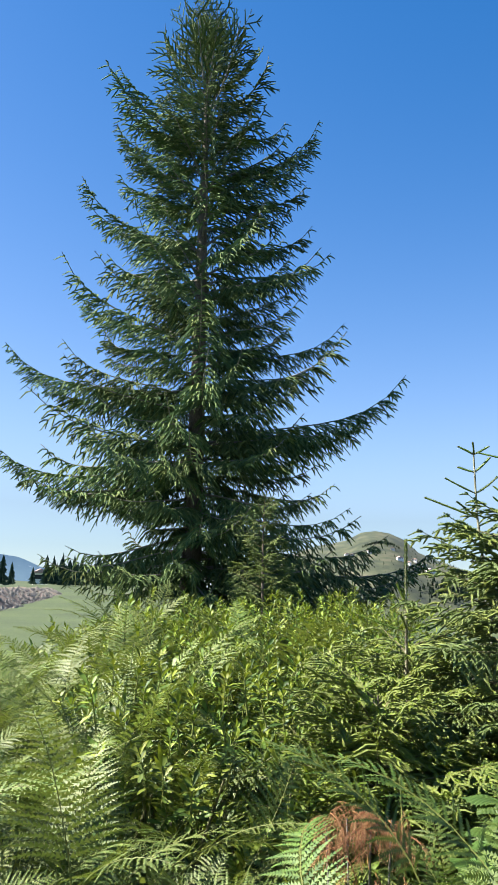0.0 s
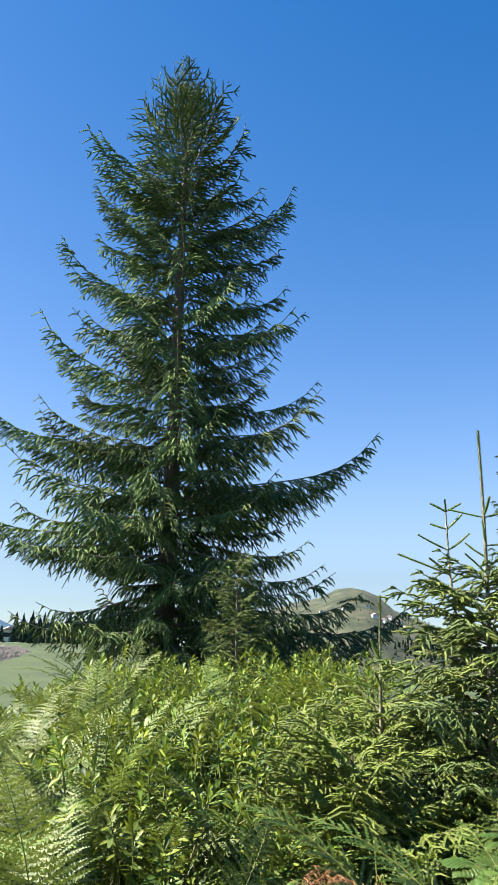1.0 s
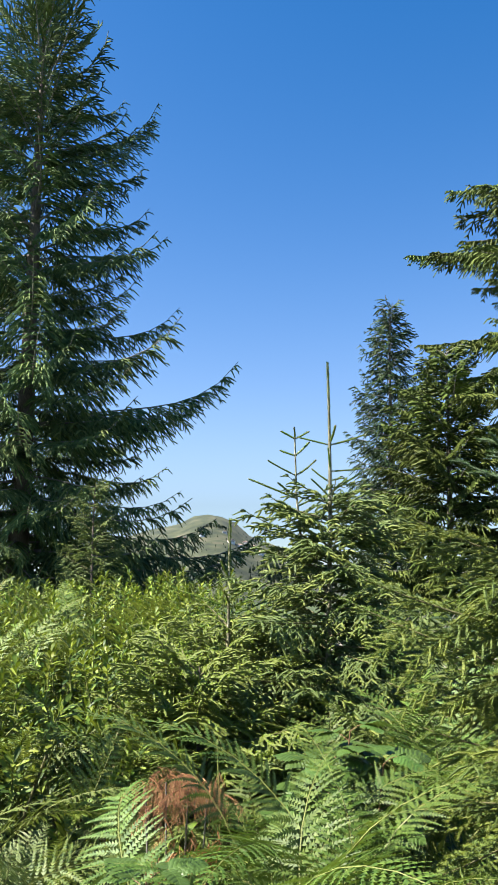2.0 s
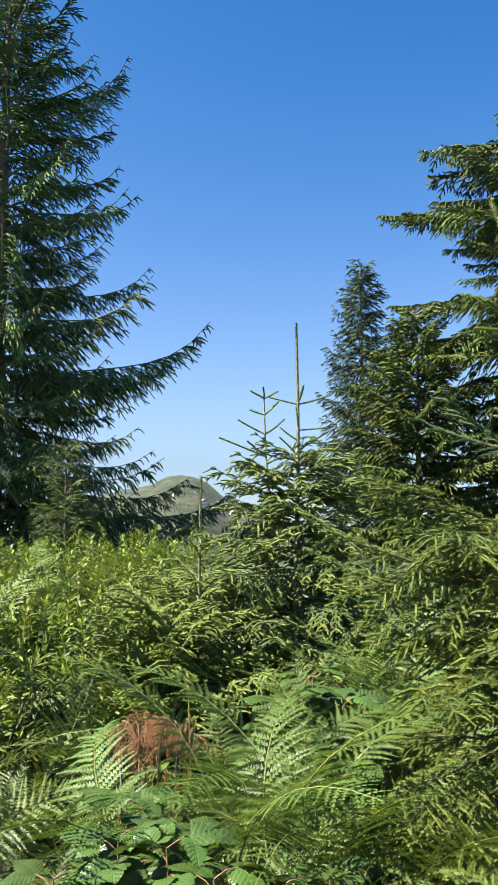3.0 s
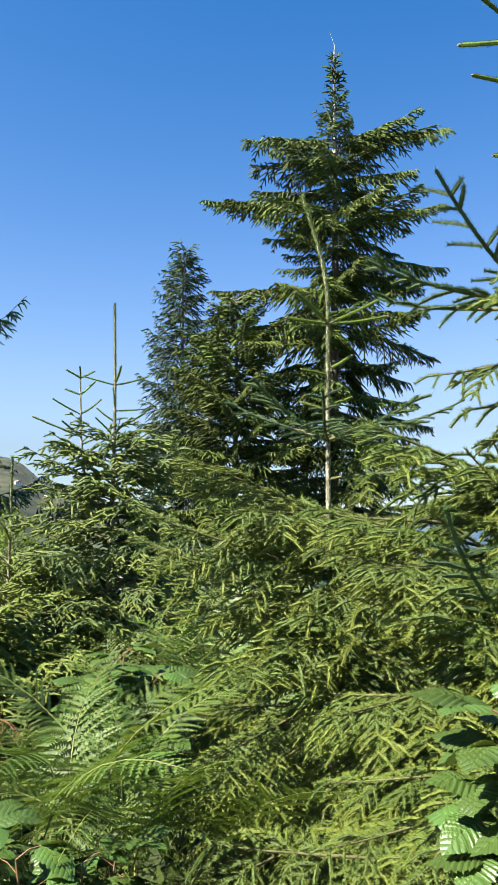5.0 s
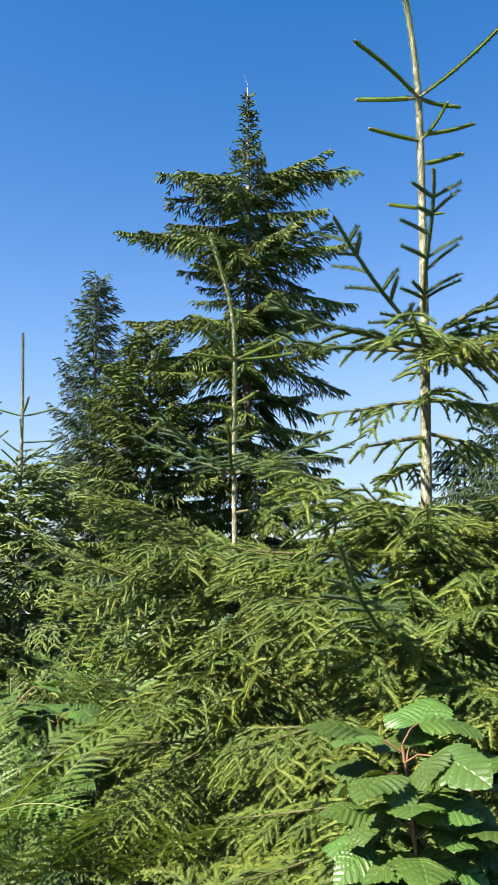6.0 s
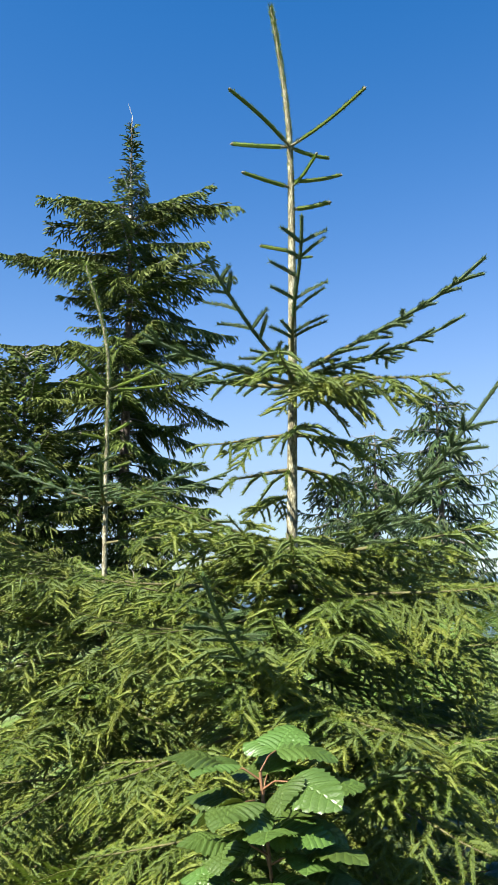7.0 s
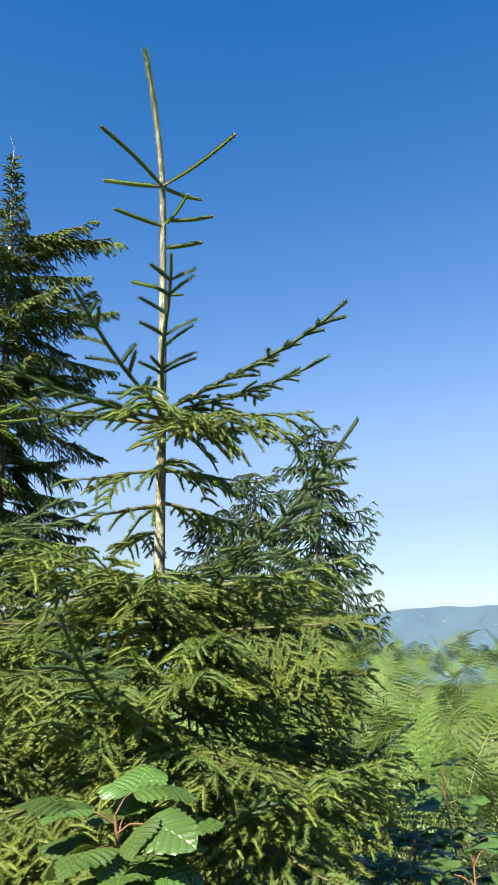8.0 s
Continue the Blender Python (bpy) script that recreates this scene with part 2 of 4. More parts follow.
# ---- ground ----
def ground_height(x, y):
    x, y = np.asarray(x, float), np.asarray(y, float)
    r = np.hypot(x, y)
    az = np.degrees(np.arctan2(x, y))
    sm = lambda a, b, v: np.clip((v - a) / (b - a), 0, 1) ** 2 * (3 - 2 * np.clip((v - a) / (b - a), 0, 1))
    right = sm(-8, 2, az) * (1 - sm(110, 160, az))
    steep = sm(22, 45, az) * (1 - sm(110, 160, az))
    z = -70 * sm(18, 500, r) * right - (1.0 * sm(15, 60, r) + 4 * sm(130, 420, r)) * (1 - right)
    z -= steep * 0.16 * np.clip(r - 14, 0, 1400)
    z += -60 * sm(500, 1500, r)
    ridge = 2.45 * np.exp(-((az - 6.8) / np.where(az > 6.8, 9.5, 6.5)) ** 2) + 0.95 * np.exp(-(np.abs(az - 9.5) / 2.1) ** 3)
    ridge += 0.04 * np.sin(az * 4.1) + 0.02 * np.sin(az * 9.7 + 1)
    hill = 1500 * np.tan(np.radians(ridge)) + 132 * (1 - np.exp(-np.maximum(ridge, 0) / 0.4))
    z += hill * np.exp(-(np.abs(r - 1500) / 480) ** 1.6) * sm(500, 1200, r)
    z += 0.1 * np.sin(x * 0.9 + 1) * np.cos(y * 0.7) * sm(1, 6, r) + 3 * np.sin(x * 0.021) * np.cos(y * 0.023 + 1) * sm(150, 600, r)
    return z


def build_ground():
    rr = np.concatenate([[0.002, 0.2, 0.4], np.geomspace(0.6, 4600, 120)])
    na = 360
    az = np.arange(na) * 2 * np.pi / na
    x, y = rr[:, None] * np.sin(az), rr[:, None] * np.cos(az)
    v = np.stack([x, y, ground_height(x, y)], -1).reshape(-1, 3)
    i = np.arange(len(rr) - 1)[:, None] * na
    j = np.arange(na)[None]
    f = np.stack([i + j, i + na + j, i + na + (j + 1) % na, i + (j + 1) % na], -1)
    ob = new("ground", mesh_from("ground", [(v, f.reshape(-1, 4))], M_SOIL, True))
    return tagged(ob, "sloping mountain meadow ground with grass and soil", "ground", kind="structure")


build_ground()


def at(az, d, h=0.0):
    """A place on the ground: degrees to the right of straight ahead, metres away."""
    x, y = -0.15 + d * math.sin(radians(az)), 0.3 + d * math.cos(radians(az))
    return Vector((x, y, float(ground_height(x, y)) + h))


# ---- spruces ----
def spray(rng, L, rise, sag, upturn, gap, ratio, hang, thick, per_metre, nl, nw, needle_mat, bark, bare=0.0, angle=52, core=0.0, short=0.0, sub=0.0, tip_mat=None, until=0.985, splay=1.05, twigs=None):
    """One spruce branch along +x: wood mesh and needle mesh."""
    k = 10
    s = np.linspace(0, 1, k)
    wob = rng.normal(0, 0.012, (2,))
    main = np.stack([L * s, L * wob[0] * np.sin(s * 5), L * (rise * s - sag * s ** 2 + upturn * s ** 4)], -1)
    stems, rad = [main], [np.linspace(thick, thick * 0.22, k)]
    lat, sublat = [], []
    kk = 5
    pos = np.arange(max(0.1, bare * 0.7), until, gap / L)
    new_growth = []
    u = np.linspace(0, 1, kk)[:, None]
    for q in pos:
        q = min(max(q + rng.normal(0, 0.2) * gap / L, 0.04), 0.98)
        i = min(int(q * (k - 1)), k - 2)
        w = q * (k - 1) - i
        p0 = main[i] * (1 - w) + main[i + 1] * w
        tan = unit(main[i + 1] - main[i])
        for sd in (-1, 1):
            if rng.random() < 0.1:
                continue
            l = (ratio * L * (1 - q) ** 0.75 * (0.6 + 0.4 * min(1, q / 0.3)) + gap * 1.1) * rng.uniform(0.6, 1.15)
            a = radians(angle + rng.normal(0, 8))
            d = unit(tan * math.cos(a) + np.array([0, sd * math.sin(a), 0]) + np.array([0, 0, rng.normal(0.02, 0.1)]))
            pl = p0 + d * l * u + np.array([0, 0, -hang * l]) * u ** 2
            lat.append(pl)
            if l > (1.6 * short or 0.2):
                for z in np.arange(0.2, 0.95, sub / l if sub else max(0.26, gap * 1.1 / l)):
                    for s2 in (-1, 1):
                        if rng.random() < (0.1 if sub else 0.2):
                            continue
                        pz = p0 + d * l * z + np.array([0, 0, -hang * l]) * z ** 2
                        side = unit(np.cross(d, [0, 0, 1.0])) * s2
                        d2 = unit(d * 0.75 + side * 0.7 + np.array([0, 0, rng.normal(-0.15 * hang, 0.12)]))
                        l2 = short * rng.uniform(0.6, 1.1) if short else l * (1 - z) * 0.55 + 0.06
                        if z > 0.6:
                            new_growth.append(len(sublat))
                        sublat.append(pz + d2 * l2 * u + np.array([0, 0, -hang * 0.8 * l2]) * u ** 2)
    wood = [tubes(main[None], np.array([rad[0]]), 6)]
    alls = np.array(lat + sublat)
    if len(lat):
        wood.append(tubes(np.array(lat)[:, ::2], np.tile(np.linspace(thick * 0.3, 0.0015, 3), (len(lat), 1)), 3))
    nb = int(bare * k)
    ndl = [needle_chunk(rng, main[None, nb:], per_metre, nl, nw, splay)]
    if until < 0.9:
        ndl.append((*tubes(main[None, 3:], np.linspace(core, core * 0.8, k - 3)[None], 6), 2))
    if len(alls):
        fresh = np.zeros(len(alls), bool)
        if tip_mat:
            fresh[np.array(new_growth, int) + len(lat)] = True
        for slot, some in enumerate((alls[~fresh], alls[fresh])):
            if len(some):
                if core:
                    ndl.append((*tubes(some[:, ::2], np.tile([core * 0.8, core, core * 0.5], (len(some), 1)), 4 if sub else 3), 2 + slot if tip_mat else slot))
                ndl.append((*needle_chunk(rng, some, per_metre, nl, nw, splay), slot))
    return mesh_from("branch", wood, bark, True), mesh_from("needles", ndl, [needle_mat, tip_mat, *(twigs or (M_NEEDLE_TWIG, M_NEEDLE_TWIG_TIP))] if tip_mat else needle_mat)


def library(seed, lengths, variants, **kw):
    rng = np.random.default_rng(seed)
    out = []
    for L in lengths:
        for _ in range(variants):
            out.append((L, *spray(rng, L, **kw)))
    return out


def pick(rng, lib, length):
    order = sorted(lib, key=lambda e: abs(math.log(e[0] / length)))
    best = [e for e in order if abs(e[0] - order[0][0]) < 1e-6]
    return best[rng.integers(len(best))]


def add_branch(root, rng, lib, base, az, length, elev, roll=0.0):
    L, wood, ndl = pick(rng, lib, length)
    k = length / L
    m = Matrix.Translation(base) @ Matrix.Rotation(radians(90 - az), 4, "Z") @ Matrix.Rotation(radians(-elev), 4, "Y") @ Matrix.Rotation(radians(roll), 4, "X") @ Matrix.Scale(k, 4)
    b = part("branch", wood, root, m)
    part("needles", ndl, b)


def stem(pts, radii, bark, root, name="trunk", sides=10):
    pts = np.array(pts, float)
    t = np.linspace(0, 1, len(pts))
    f = np.linspace(0, 1, 26)
    axis = np.stack([np.interp(f, t, pts[:, c]) for c in range(3)], -1)
    rr = np.interp(f, np.linspace(0, 1, len(radii)), radii)
    part(name, mesh_from(name, [tubes(axis[None], rr[None], sides)], bark, True), root)
    return axis


def spruce(place, height, radius, lib, profile, elevs, per_m, seed, label, bark=None, heroes=(), first=0.6, stop=0.985, bend=(0.0, 0.0), group="spruces", jitter=0.25, lead=None, shoots=(), top_lib=None, top_from=99.0):
    """A spruce: trunk, branches whose reach follows profile (metres up, metres out), heroes (height, azimuth, length, rise)."""
    rng = np.random.default_rng(seed)
    root = tagged(new("spruce_tree"), label, "tree", group)
    root.location = place
    s = np.linspace(0, 1, 26)
    wig = rng.normal(0, 0.003, 2) * height
    bx, by = bend[0] * np.clip((s - 0.86) / 0.14, 0, 1) ** 1.5, bend[1] * np.clip((s - 0.86) / 0.14, 0, 1) ** 1.5
    pts = np.stack([wig[0] * np.sin(s * 6) + bx, wig[1] * np.sin(s * 5) + by, s * height - 0.1 * (1 - s)], -1)
    axis = stem(pts, radius * (1 - s) ** 0.8 + 0.0045 + radius * 0.3 * np.exp(-s * height / 0.35), bark or M_BARK, root)
    hz, hr = zip(*profile)
    ez, ee = zip(*elevs)

    def on_axis(z):
        return Vector([float(np.interp(z, axis[:, 2], axis[:, c])) for c in range(3)])

    z, az = first, rng.uniform(0, 360)
    while z < height * stop:
        reach = np.interp(z, hz, hr)
        az += 137.5
        add_branch(root, rng, top_lib if z > top_from else lib, on_axis(z), az + rng.normal(0, 14), max(0.1, reach * rng.uniform(1 - jitter, 1 + jitter * 0.6)), np.interp(z, ez, ee) + rng.normal(0, 7), rng.normal(0, 12))
        z += 1.0 / per_m(z)
    for h, a, l, e, *own in heroes:
        add_branch(root, rng, own[0] if own else lib, on_axis(h), a, l, e, rng.normal(0, 10))
    for h, a, l, e in shoots:
        add_branch(root, rng, LIB_SHOOT, on_axis(h), a, l, e, rng.normal(0, 10))
    if lead:
        sel = axis[axis[:, 2] > lead]
        part("leader_needles", mesh_from("leader_needles", [needle_chunk(rng, sel[None], 4200, 0.02, 0.0034, 0.5)], M_NEEDLE_YOUNG), root)
    return root


OLD = dict(rise=0.12, sag=0.46, upturn=0.42, gap=0.105, ratio=0.23, hang=0.85, thick=0.02, per_metre=90, nl=0.024, nw=0.0075, bark=M_TWIG_DARK, bare=0.12, core=0.013, splay=0.85)
LIB_OLD = library(11, [0.35, 0.6, 1.0, 1.5, 2.1, 2.8, 3.6], 3, needle_mat=M_NEEDLE, **OLD)
LIB_SPIKY = library(17, [0.35, 0.6, 0.9], 3, needle_mat=M_NEEDLE, **{**OLD, "rise": 0.0, "sag": 0.0, "upturn": 0.12, "gap": 0.12, "ratio": 0.4, "hang": -0.1, "angle": 40, "thick": 0.009, "per_metre": 120, "nl": 0.018, "nw": 0.007, "core": 0.009, "bare": 0.0})
LIB_TOP = library(20, [0.5, 0.8], 3, needle_mat=M_NEEDLE, **{**OLD, "rise": 0.0, "sag": 0.0, "upturn": 0.08, "gap": 0.17, "ratio": 0.12, "hang": -0.2, "angle": 42, "thick": 0.008, "per_metre": 160, "nl": 0.014, "nw": 0.006, "core": 0.008, "bare": 0.0})
LIB_BLUE = library(15, [0.35, 0.7, 1.2, 1.8, 2.4], 2, needle_mat=M_NEEDLE_BLUE, **{**OLD, "per_metre": 40, "nl": 0.034, "nw": 0.012, "gap": 0.17, "ratio": 0.32, "core": 0.018})
LIB_OLIVE = library(12, [0.35, 0.6, 1.0, 1.5, 2.1, 2.8, 3.4], 3, needle_mat=M_NEEDLE_OLIVE, **{**OLD, "rise": 0.1, "sag": 0.3, "upturn": 0.14, "hang": 0.5, "ratio": 0.34, "per_metre": 70, "gap": 0.11, "nl": 0.03, "nw": 0.01, "core": 0.02, "hang": 0.65})
YOUNG = dict(rise=0.1, sag=0.2, upturn=0.1, gap=0.06, ratio=0.34, short=0.068, sub=0.034, hang=0.5, thick=0.0065, per_metre=1400, nl=0.0122, nw=0.0017, bark=M_TWIG, angle=50, core=0.0044, splay=0.85)
LIB_YOUNG = library(13, [0.18, 0.3, 0.45, 0.7, 1.0, 1.35], 3, needle_mat=M_NEEDLE_YOUNG, tip_mat=M_NEEDLE_TIP, **YOUNG)
LIB_WHORL = library(18, [0.25, 0.4, 0.6, 0.85], 3, needle_mat=M_NEEDLE_DEEP, tip_mat=M_NEEDLE_YOUNG, twigs=(M_DEEP_TWIG, M_NEEDLE_TWIG), **{**YOUNG, "sag": 0.05, "gap": 0.05, "ratio": 0.14, "hang": 0.2, "per_metre": 2000, "nw": 0.0018, "core": 0.0052, "until": 0.88, "sub": 0.05})
LIB_YOUNG_FAR = library(19, [0.25, 0.45, 0.7, 1.0, 1.35], 3, needle_mat=M_NEEDLE_YOUNG, tip_mat=M_NEEDLE_TIP, **{**YOUNG, "per_metre": 260, "nl": 0.0145, "nw": 0.0042, "core": 0.0072, "gap": 0.075, "short": 0.075, "sub": 0.045})
LIB_FRESH = library(14, [0.25, 0.45, 0.7, 1.0, 1.35], 3, needle_mat=M_NEEDLE_FRESH, tip_mat=M_NEEDLE_FRESH, twigs=(M_NEEDLE_TWIG_TIP, M_NEEDLE_TWIG_TIP), **{**YOUNG, "per_metre": 240, "nl": 0.015, "nw": 0.0046, "core": 0.007, "gap": 0.075, "short": 0.075, "sub": 0.042})


def shoot_mesh(rng, L, needle_mat):
    """One bare year's shoot: a stiff twig ringed with needles and a bud at its tip."""
    u = np.linspace(0, 1, 7)
    c = rng.normal(0.02, 0.06)
    p = np.stack([L * u, L * 0.03 * np.sin(3 * u), L * c * u ** 2], -1)
    wood = [tubes(p[None], np.linspace(0.0045, 0.003, 7)[None], 5)]
    green = tubes(p[None, 1:], np.linspace(0.0062, 0.0055, 6)[None], 6)
    bud = p[-1] + np.array([[0, 0, 0], [0.005, 0, 0], [0.011, 0, 0]])
    wood.append(tubes(bud[None], np.array([[0.004, 0.0048, 0.0005]]), 6))
    return mesh_from("branch", wood, M_YOUNG_BARK, True), mesh_from("needles", [green, needle_chunk(rng, p[None], 2000, 0.0125, 0.0032, 1.0)], needle_mat)


shoot_rng = np.random.default_rng(5)
LIB_SHOOT = [(L, *shoot_mesh(shoot_rng, L, M_NEEDLE_YOUNG)) for L in (0.1, 0.16, 0.24, 0.34) for _ in range(2)]


LIB_DEAD = library(16, [0.22, 0.32, 0.45], 3, rise=0.1, sag=0.5, upturn=-0.25, gap=0.03, ratio=0.4, hang=1.1, thick=0.004, per_metre=240, nl=0.012, nw=0.0028, needle_mat=M_FERN_DEAD, bark=M_FERN_DEAD, core=0.0016)


def foot(x, y):
    return Vector((x, y, float(ground_height(x, y))))


# the tall spruce
P_BIG = foot(-1.1, 13.66)
spruce(P_BIG, 11.75 - P_BIG.z, 0.19, LIB_OLD,
       [(0, 2.1), (1.4, 2.1), (2.0, 2.1), (2.8, 2.3), (3.4, 2.7), (4.2, 2.6), (5.6, 2.35), (7.3, 2.1), (8.8, 1.95), (9.8, 1.6), (10.5, 1.2), (11.1, 0.85), (11.75, 0.4)],
       [(0, -12), (3, 2), (5, 12), (7, 19), (9.5, 34), (11.75, 64)], lambda z: 17 if z < 5 else 9.5 + 0.85 * z, 21,
       "tall dark green spruce with drooping branches standing in shrubs", top_lib=LIB_SPIKY, top_from=9.9, jitter=0.36,
       heroes=[(3.75, 92, 3.75, 16), (3.55, 97, 2.9, 10), (3.2, -91, 3.4, 4), (3.0, -98, 3.0, 2), (4.5, -91, 3.45, 12), (4.4, -80, 2.9, 8), (0.8, 175, 1.6, 0), (1.1, 195, 1.7, -4), (1.5, 165, 1.8, -4), (1.9, 185, 1.8, -2), (2.3, 172, 2.0, 0), (2.7, 192, 2.1, 0), (3.3, 178, 2.2, 4), (1.75, 92, 4.1, 2), (1.6, 99, 3.7, 0), (1.4, 86, 3.3, 0), (2.1, 95, 3.2, 0), (2.3, 108, 2.8, 2), (1.9, 82, 3.0, -2), (1.3, 104, 3.4, 2), (2.6, 90, 2.6, 0), (5.1, 94, 2.6, 14), (8.9, -93, 1.9, 34), (8.3, 92, 1.9, 25), (7.2, -94, 2.2, 18), (6.6, 90, 2.35, 12)] + [(10.1 + 0.13 * k, 137.5 * k, 0.95 - 0.05 * k, 58 + 2 * k, LIB_TOP) for k in range(11)])
# the olive spruce with a bleached top
P_OLIVE = foot(10.66, 16.83)
H_OLIVE = 13.5 - P_OLIVE.z
olive = spruce(P_OLIVE, H_OLIVE, 0.17, LIB_OLIVE,
       [(0, 2.9), (4, 3.1), (6, 2.4), (8, 2.2), (9, 2.5), (10.0, 2.3), (H_OLIVE - 2.6, 1.9), (H_OLIVE - 2.2, 0.45), (H_OLIVE - 1.2, 0.42), (H_OLIVE, 0.2)],
       [(0, -6), (8, 2), (H_OLIVE - 2.4, 14), (H_OLIVE - 2, 45), (H_OLIVE, 65)], lambda z: 11.0 if z < H_OLIVE - 2.3 else 14, 22,
       "olive green spruce with open branches and a bleached thin top", jitter=0.42,
       heroes=[(9.15 - P_OLIVE.z, -62, 3.4, 8), (9.05 - P_OLIVE.z, -72, 2.9, 6), (11.0 - P_OLIVE.z, 122, 3.0, 8), (10.6 - P_OLIVE.z, 128, 2.6, 16), (6.2 - P_OLIVE.z, -60, 3.3, 0), (7.0 - P_OLIVE.z, -55, 3.2, 6), (10.9 - P_OLIVE.z, -60, 2.4, 6)])
stem([(0, 0, H_OLIVE - 0.3), (0.02, 0, H_OLIVE), (-0.12, 0.02, H_OLIVE + 0.35)], [0.012, 0.008, 0.004], M_DEAD_WOOD, olive, "dead_tip", 5)
stem([(0, -0.03, H_OLIVE - 2.5), (-0.2, -0.12, H_OLIVE - 2.05), (-0.45, -0.2, H_OLIVE - 1.75)], [0.025, 0.018, 0.008], M_DEAD_WOOD, olive, "dead_branch", 6)
stem([(0, -0.02, H_OLIVE - 2.9), (0, -0.015, H_OLIVE - 2.2), (0, -0.01, H_OLIVE - 1.6)], [0.05, 0.04, 0.03], M_DEAD_WOOD, olive, "bleached_trunk", 8)
# slim spruce behind
P_SLIM = foot(9.51, 24.1)
spruce(P_SLIM, 10.15 - P_SLIM.z, 0.12, LIB_BLUE, [(0, 2.0), (3, 1.9), (6, 1.35), (8, 1.0), (9.5, 0.6), (11, 0.2)], [(0, -5), (8, 20), (11, 50)], lambda z: 17, 23, "slim dark spruce behind an olive green one")
spruce(foot(8.35, 17.7), 6.8, 0.1, LIB_OLIVE, [(0, 2.3), (4, 1.9), (5.6, 1.2), (6.8, 0.4)], [(0, -5), (6, 40)], lambda z: 17, 29, "broad olive spruce below a slim dark one")
# small one at the foot of the tall spruce
spruce(foot(0.05, 11.6), 2.7, 0.03, LIB_YOUNG_FAR, [(0, 0.95), (1.6, 0.6), (2.9, 0.14)], [(0, 0), (2.9, 50)], lambda z: 24, 24, "small bright spruce at the foot of a tall one", first=0.2)
p = at(5.2, 12.6)
spruce(p, 1.05 - p.z, 0.04, LIB_OLD, [(0, 1.5), (0.6, 1.2), (1.3, 0.4)], [(0, 0), (1.3, 30)], lambda z: 24, 38, "low dark spruce beside a tall one", first=0.15, heroes=[(0.75, 92, 2.0, 6)])
# light green bushy ones with a thin leader
spruce(foot(0.8, 5.41), 1.97, 0.012, LIB_FRESH, [(0, 0.95), (0.8, 0.85), (1.2, 0.5), (1.38, 0.2)], [(0, 5), (1.3, 25)], lambda z: 34, 25, "bushy light green young spruce with one thin leader", first=0.12, stop=0.68, bark=M_YOUNG_BARK, lead=1.36,
       shoots=[(1.42, -75, 0.3, 18), (1.42, 105, 0.3, 20), (1.44, 30, 0.24, 25), (1.44, 200, 0.22, 20), (1.55, 95, 0.1, 40), (1.6, -80, 0.12, 60)])
spruce(foot(0.52, 4.75), 1.15, 0.012, LIB_FRESH, [(0, 0.75), (0.6, 0.7), (1.15, 0.35)], [(0, 8), (1.2, 40)], lambda z: 50, 35, "low bushy light green spruce beside dead ferns", first=0.1)
dead = tagged(new("dead_fern"), "dead rust-brown fern clump with hanging dry fronds", "fern")
dead.location = foot(0.31, 3.86)
dead_rng = np.random.default_rng(36)
for k in range(4):
    xk = -0.14 + 0.09 * k
    stem([(xk * 0.5, 0.02 * (k % 3), -0.05), (xk * 0.8, 0.03, 0.35), (xk, 0.04 * (k % 2), 0.76)], [0.006, 0.004], M_TWIG_DARK, dead, "stalk", 5)
for k in range(60):
    add_branch(dead, dead_rng, LIB_DEAD, Vector((dead_rng.uniform(-0.19, 0.17), dead_rng.uniform(-0.1, 0.1), dead_rng.uniform(0.68, 0.81))), dead_rng.uniform(0, 360), dead_rng.uniform(0.06, 0.14), dead_rng.uniform(-55, 30))
for k in range(30):
    add_branch(dead, dead_rng, LIB_DEAD, Vector((dead_rng.uniform(-0.1, 0.2), dead_rng.uniform(-0.15, 0.0), dead_rng.uniform(0.15, 0.65))), dead_rng.uniform(90, 270), dead_rng.uniform(0.1, 0.2), dead_rng.uniform(-80, -30))
# low dark spruces behind it
for az, d, top, sd in ((18.5, 9.0, 0.75, 41), (22.0, 10.0, 0.95, 42), (26.0, 9.0, 0.7, 43)):
    p = at(az, d)
    spruce(p, top - p.z, 0.03, LIB_BLUE, [(0, 1.5), (0.6, 1.2), (1.2, 0.3)], [(0, 5), (1.2, 40)], lambda z: 26, sd, "low dark spruce behind a young one", first=0.1)
# young spruce with two leaders
P_TWO = foot(1.385, 5.19)
two = spruce(P_TWO, 2.91 - P_TWO.z, 0.02, LIB_YOUNG_FAR, [(0, 1.0), (0.5, 0.9), (0.9, 0.75), (1.3, 0.68), (1.6, 0.55), (1.9, 0.42), (2.2, 0.26)], [(0, -4), (1.3, 6), (1.7, 16), (2.2, 34)], lambda z: 50, 26, "young spruce with two upright leaders among ferns", first=0.15, stop=0.7, bark=M_YOUNG_BARK, lead=2.0,
             shoots=[(2.44, -75, 0.2, 12), (2.44, 108, 0.23, 12), (2.45, 160, 0.12, 55), (2.27, 100, 0.2, 4), (2.28, 215, 0.14, 60), (2.2, -70, 0.14, 30), (2.14, 95, 0.24, 30), (2.1, 240, 0.2, 30), (2.05, 20, 0.2, 15), (2.12, 60, 0.2, 35), (2.0, 120, 0.3, 30)],
             heroes=[(1.75, -80, 0.62, 26), (1.85, -95, 0.5, 32), (1.8, 110, 0.5, 28), (1.45, -85, 0.75, 14), (0.75, 190, 1.2, 4), (0.7, 215, 1.2, 2), (0.85, 165, 1.1, 6), (0.95, 240, 1.0, 8), (1.6, 180, 0.5, 10), (1.7, 215, 0.45, 14), (1.3, 150, 0.75, 8)])
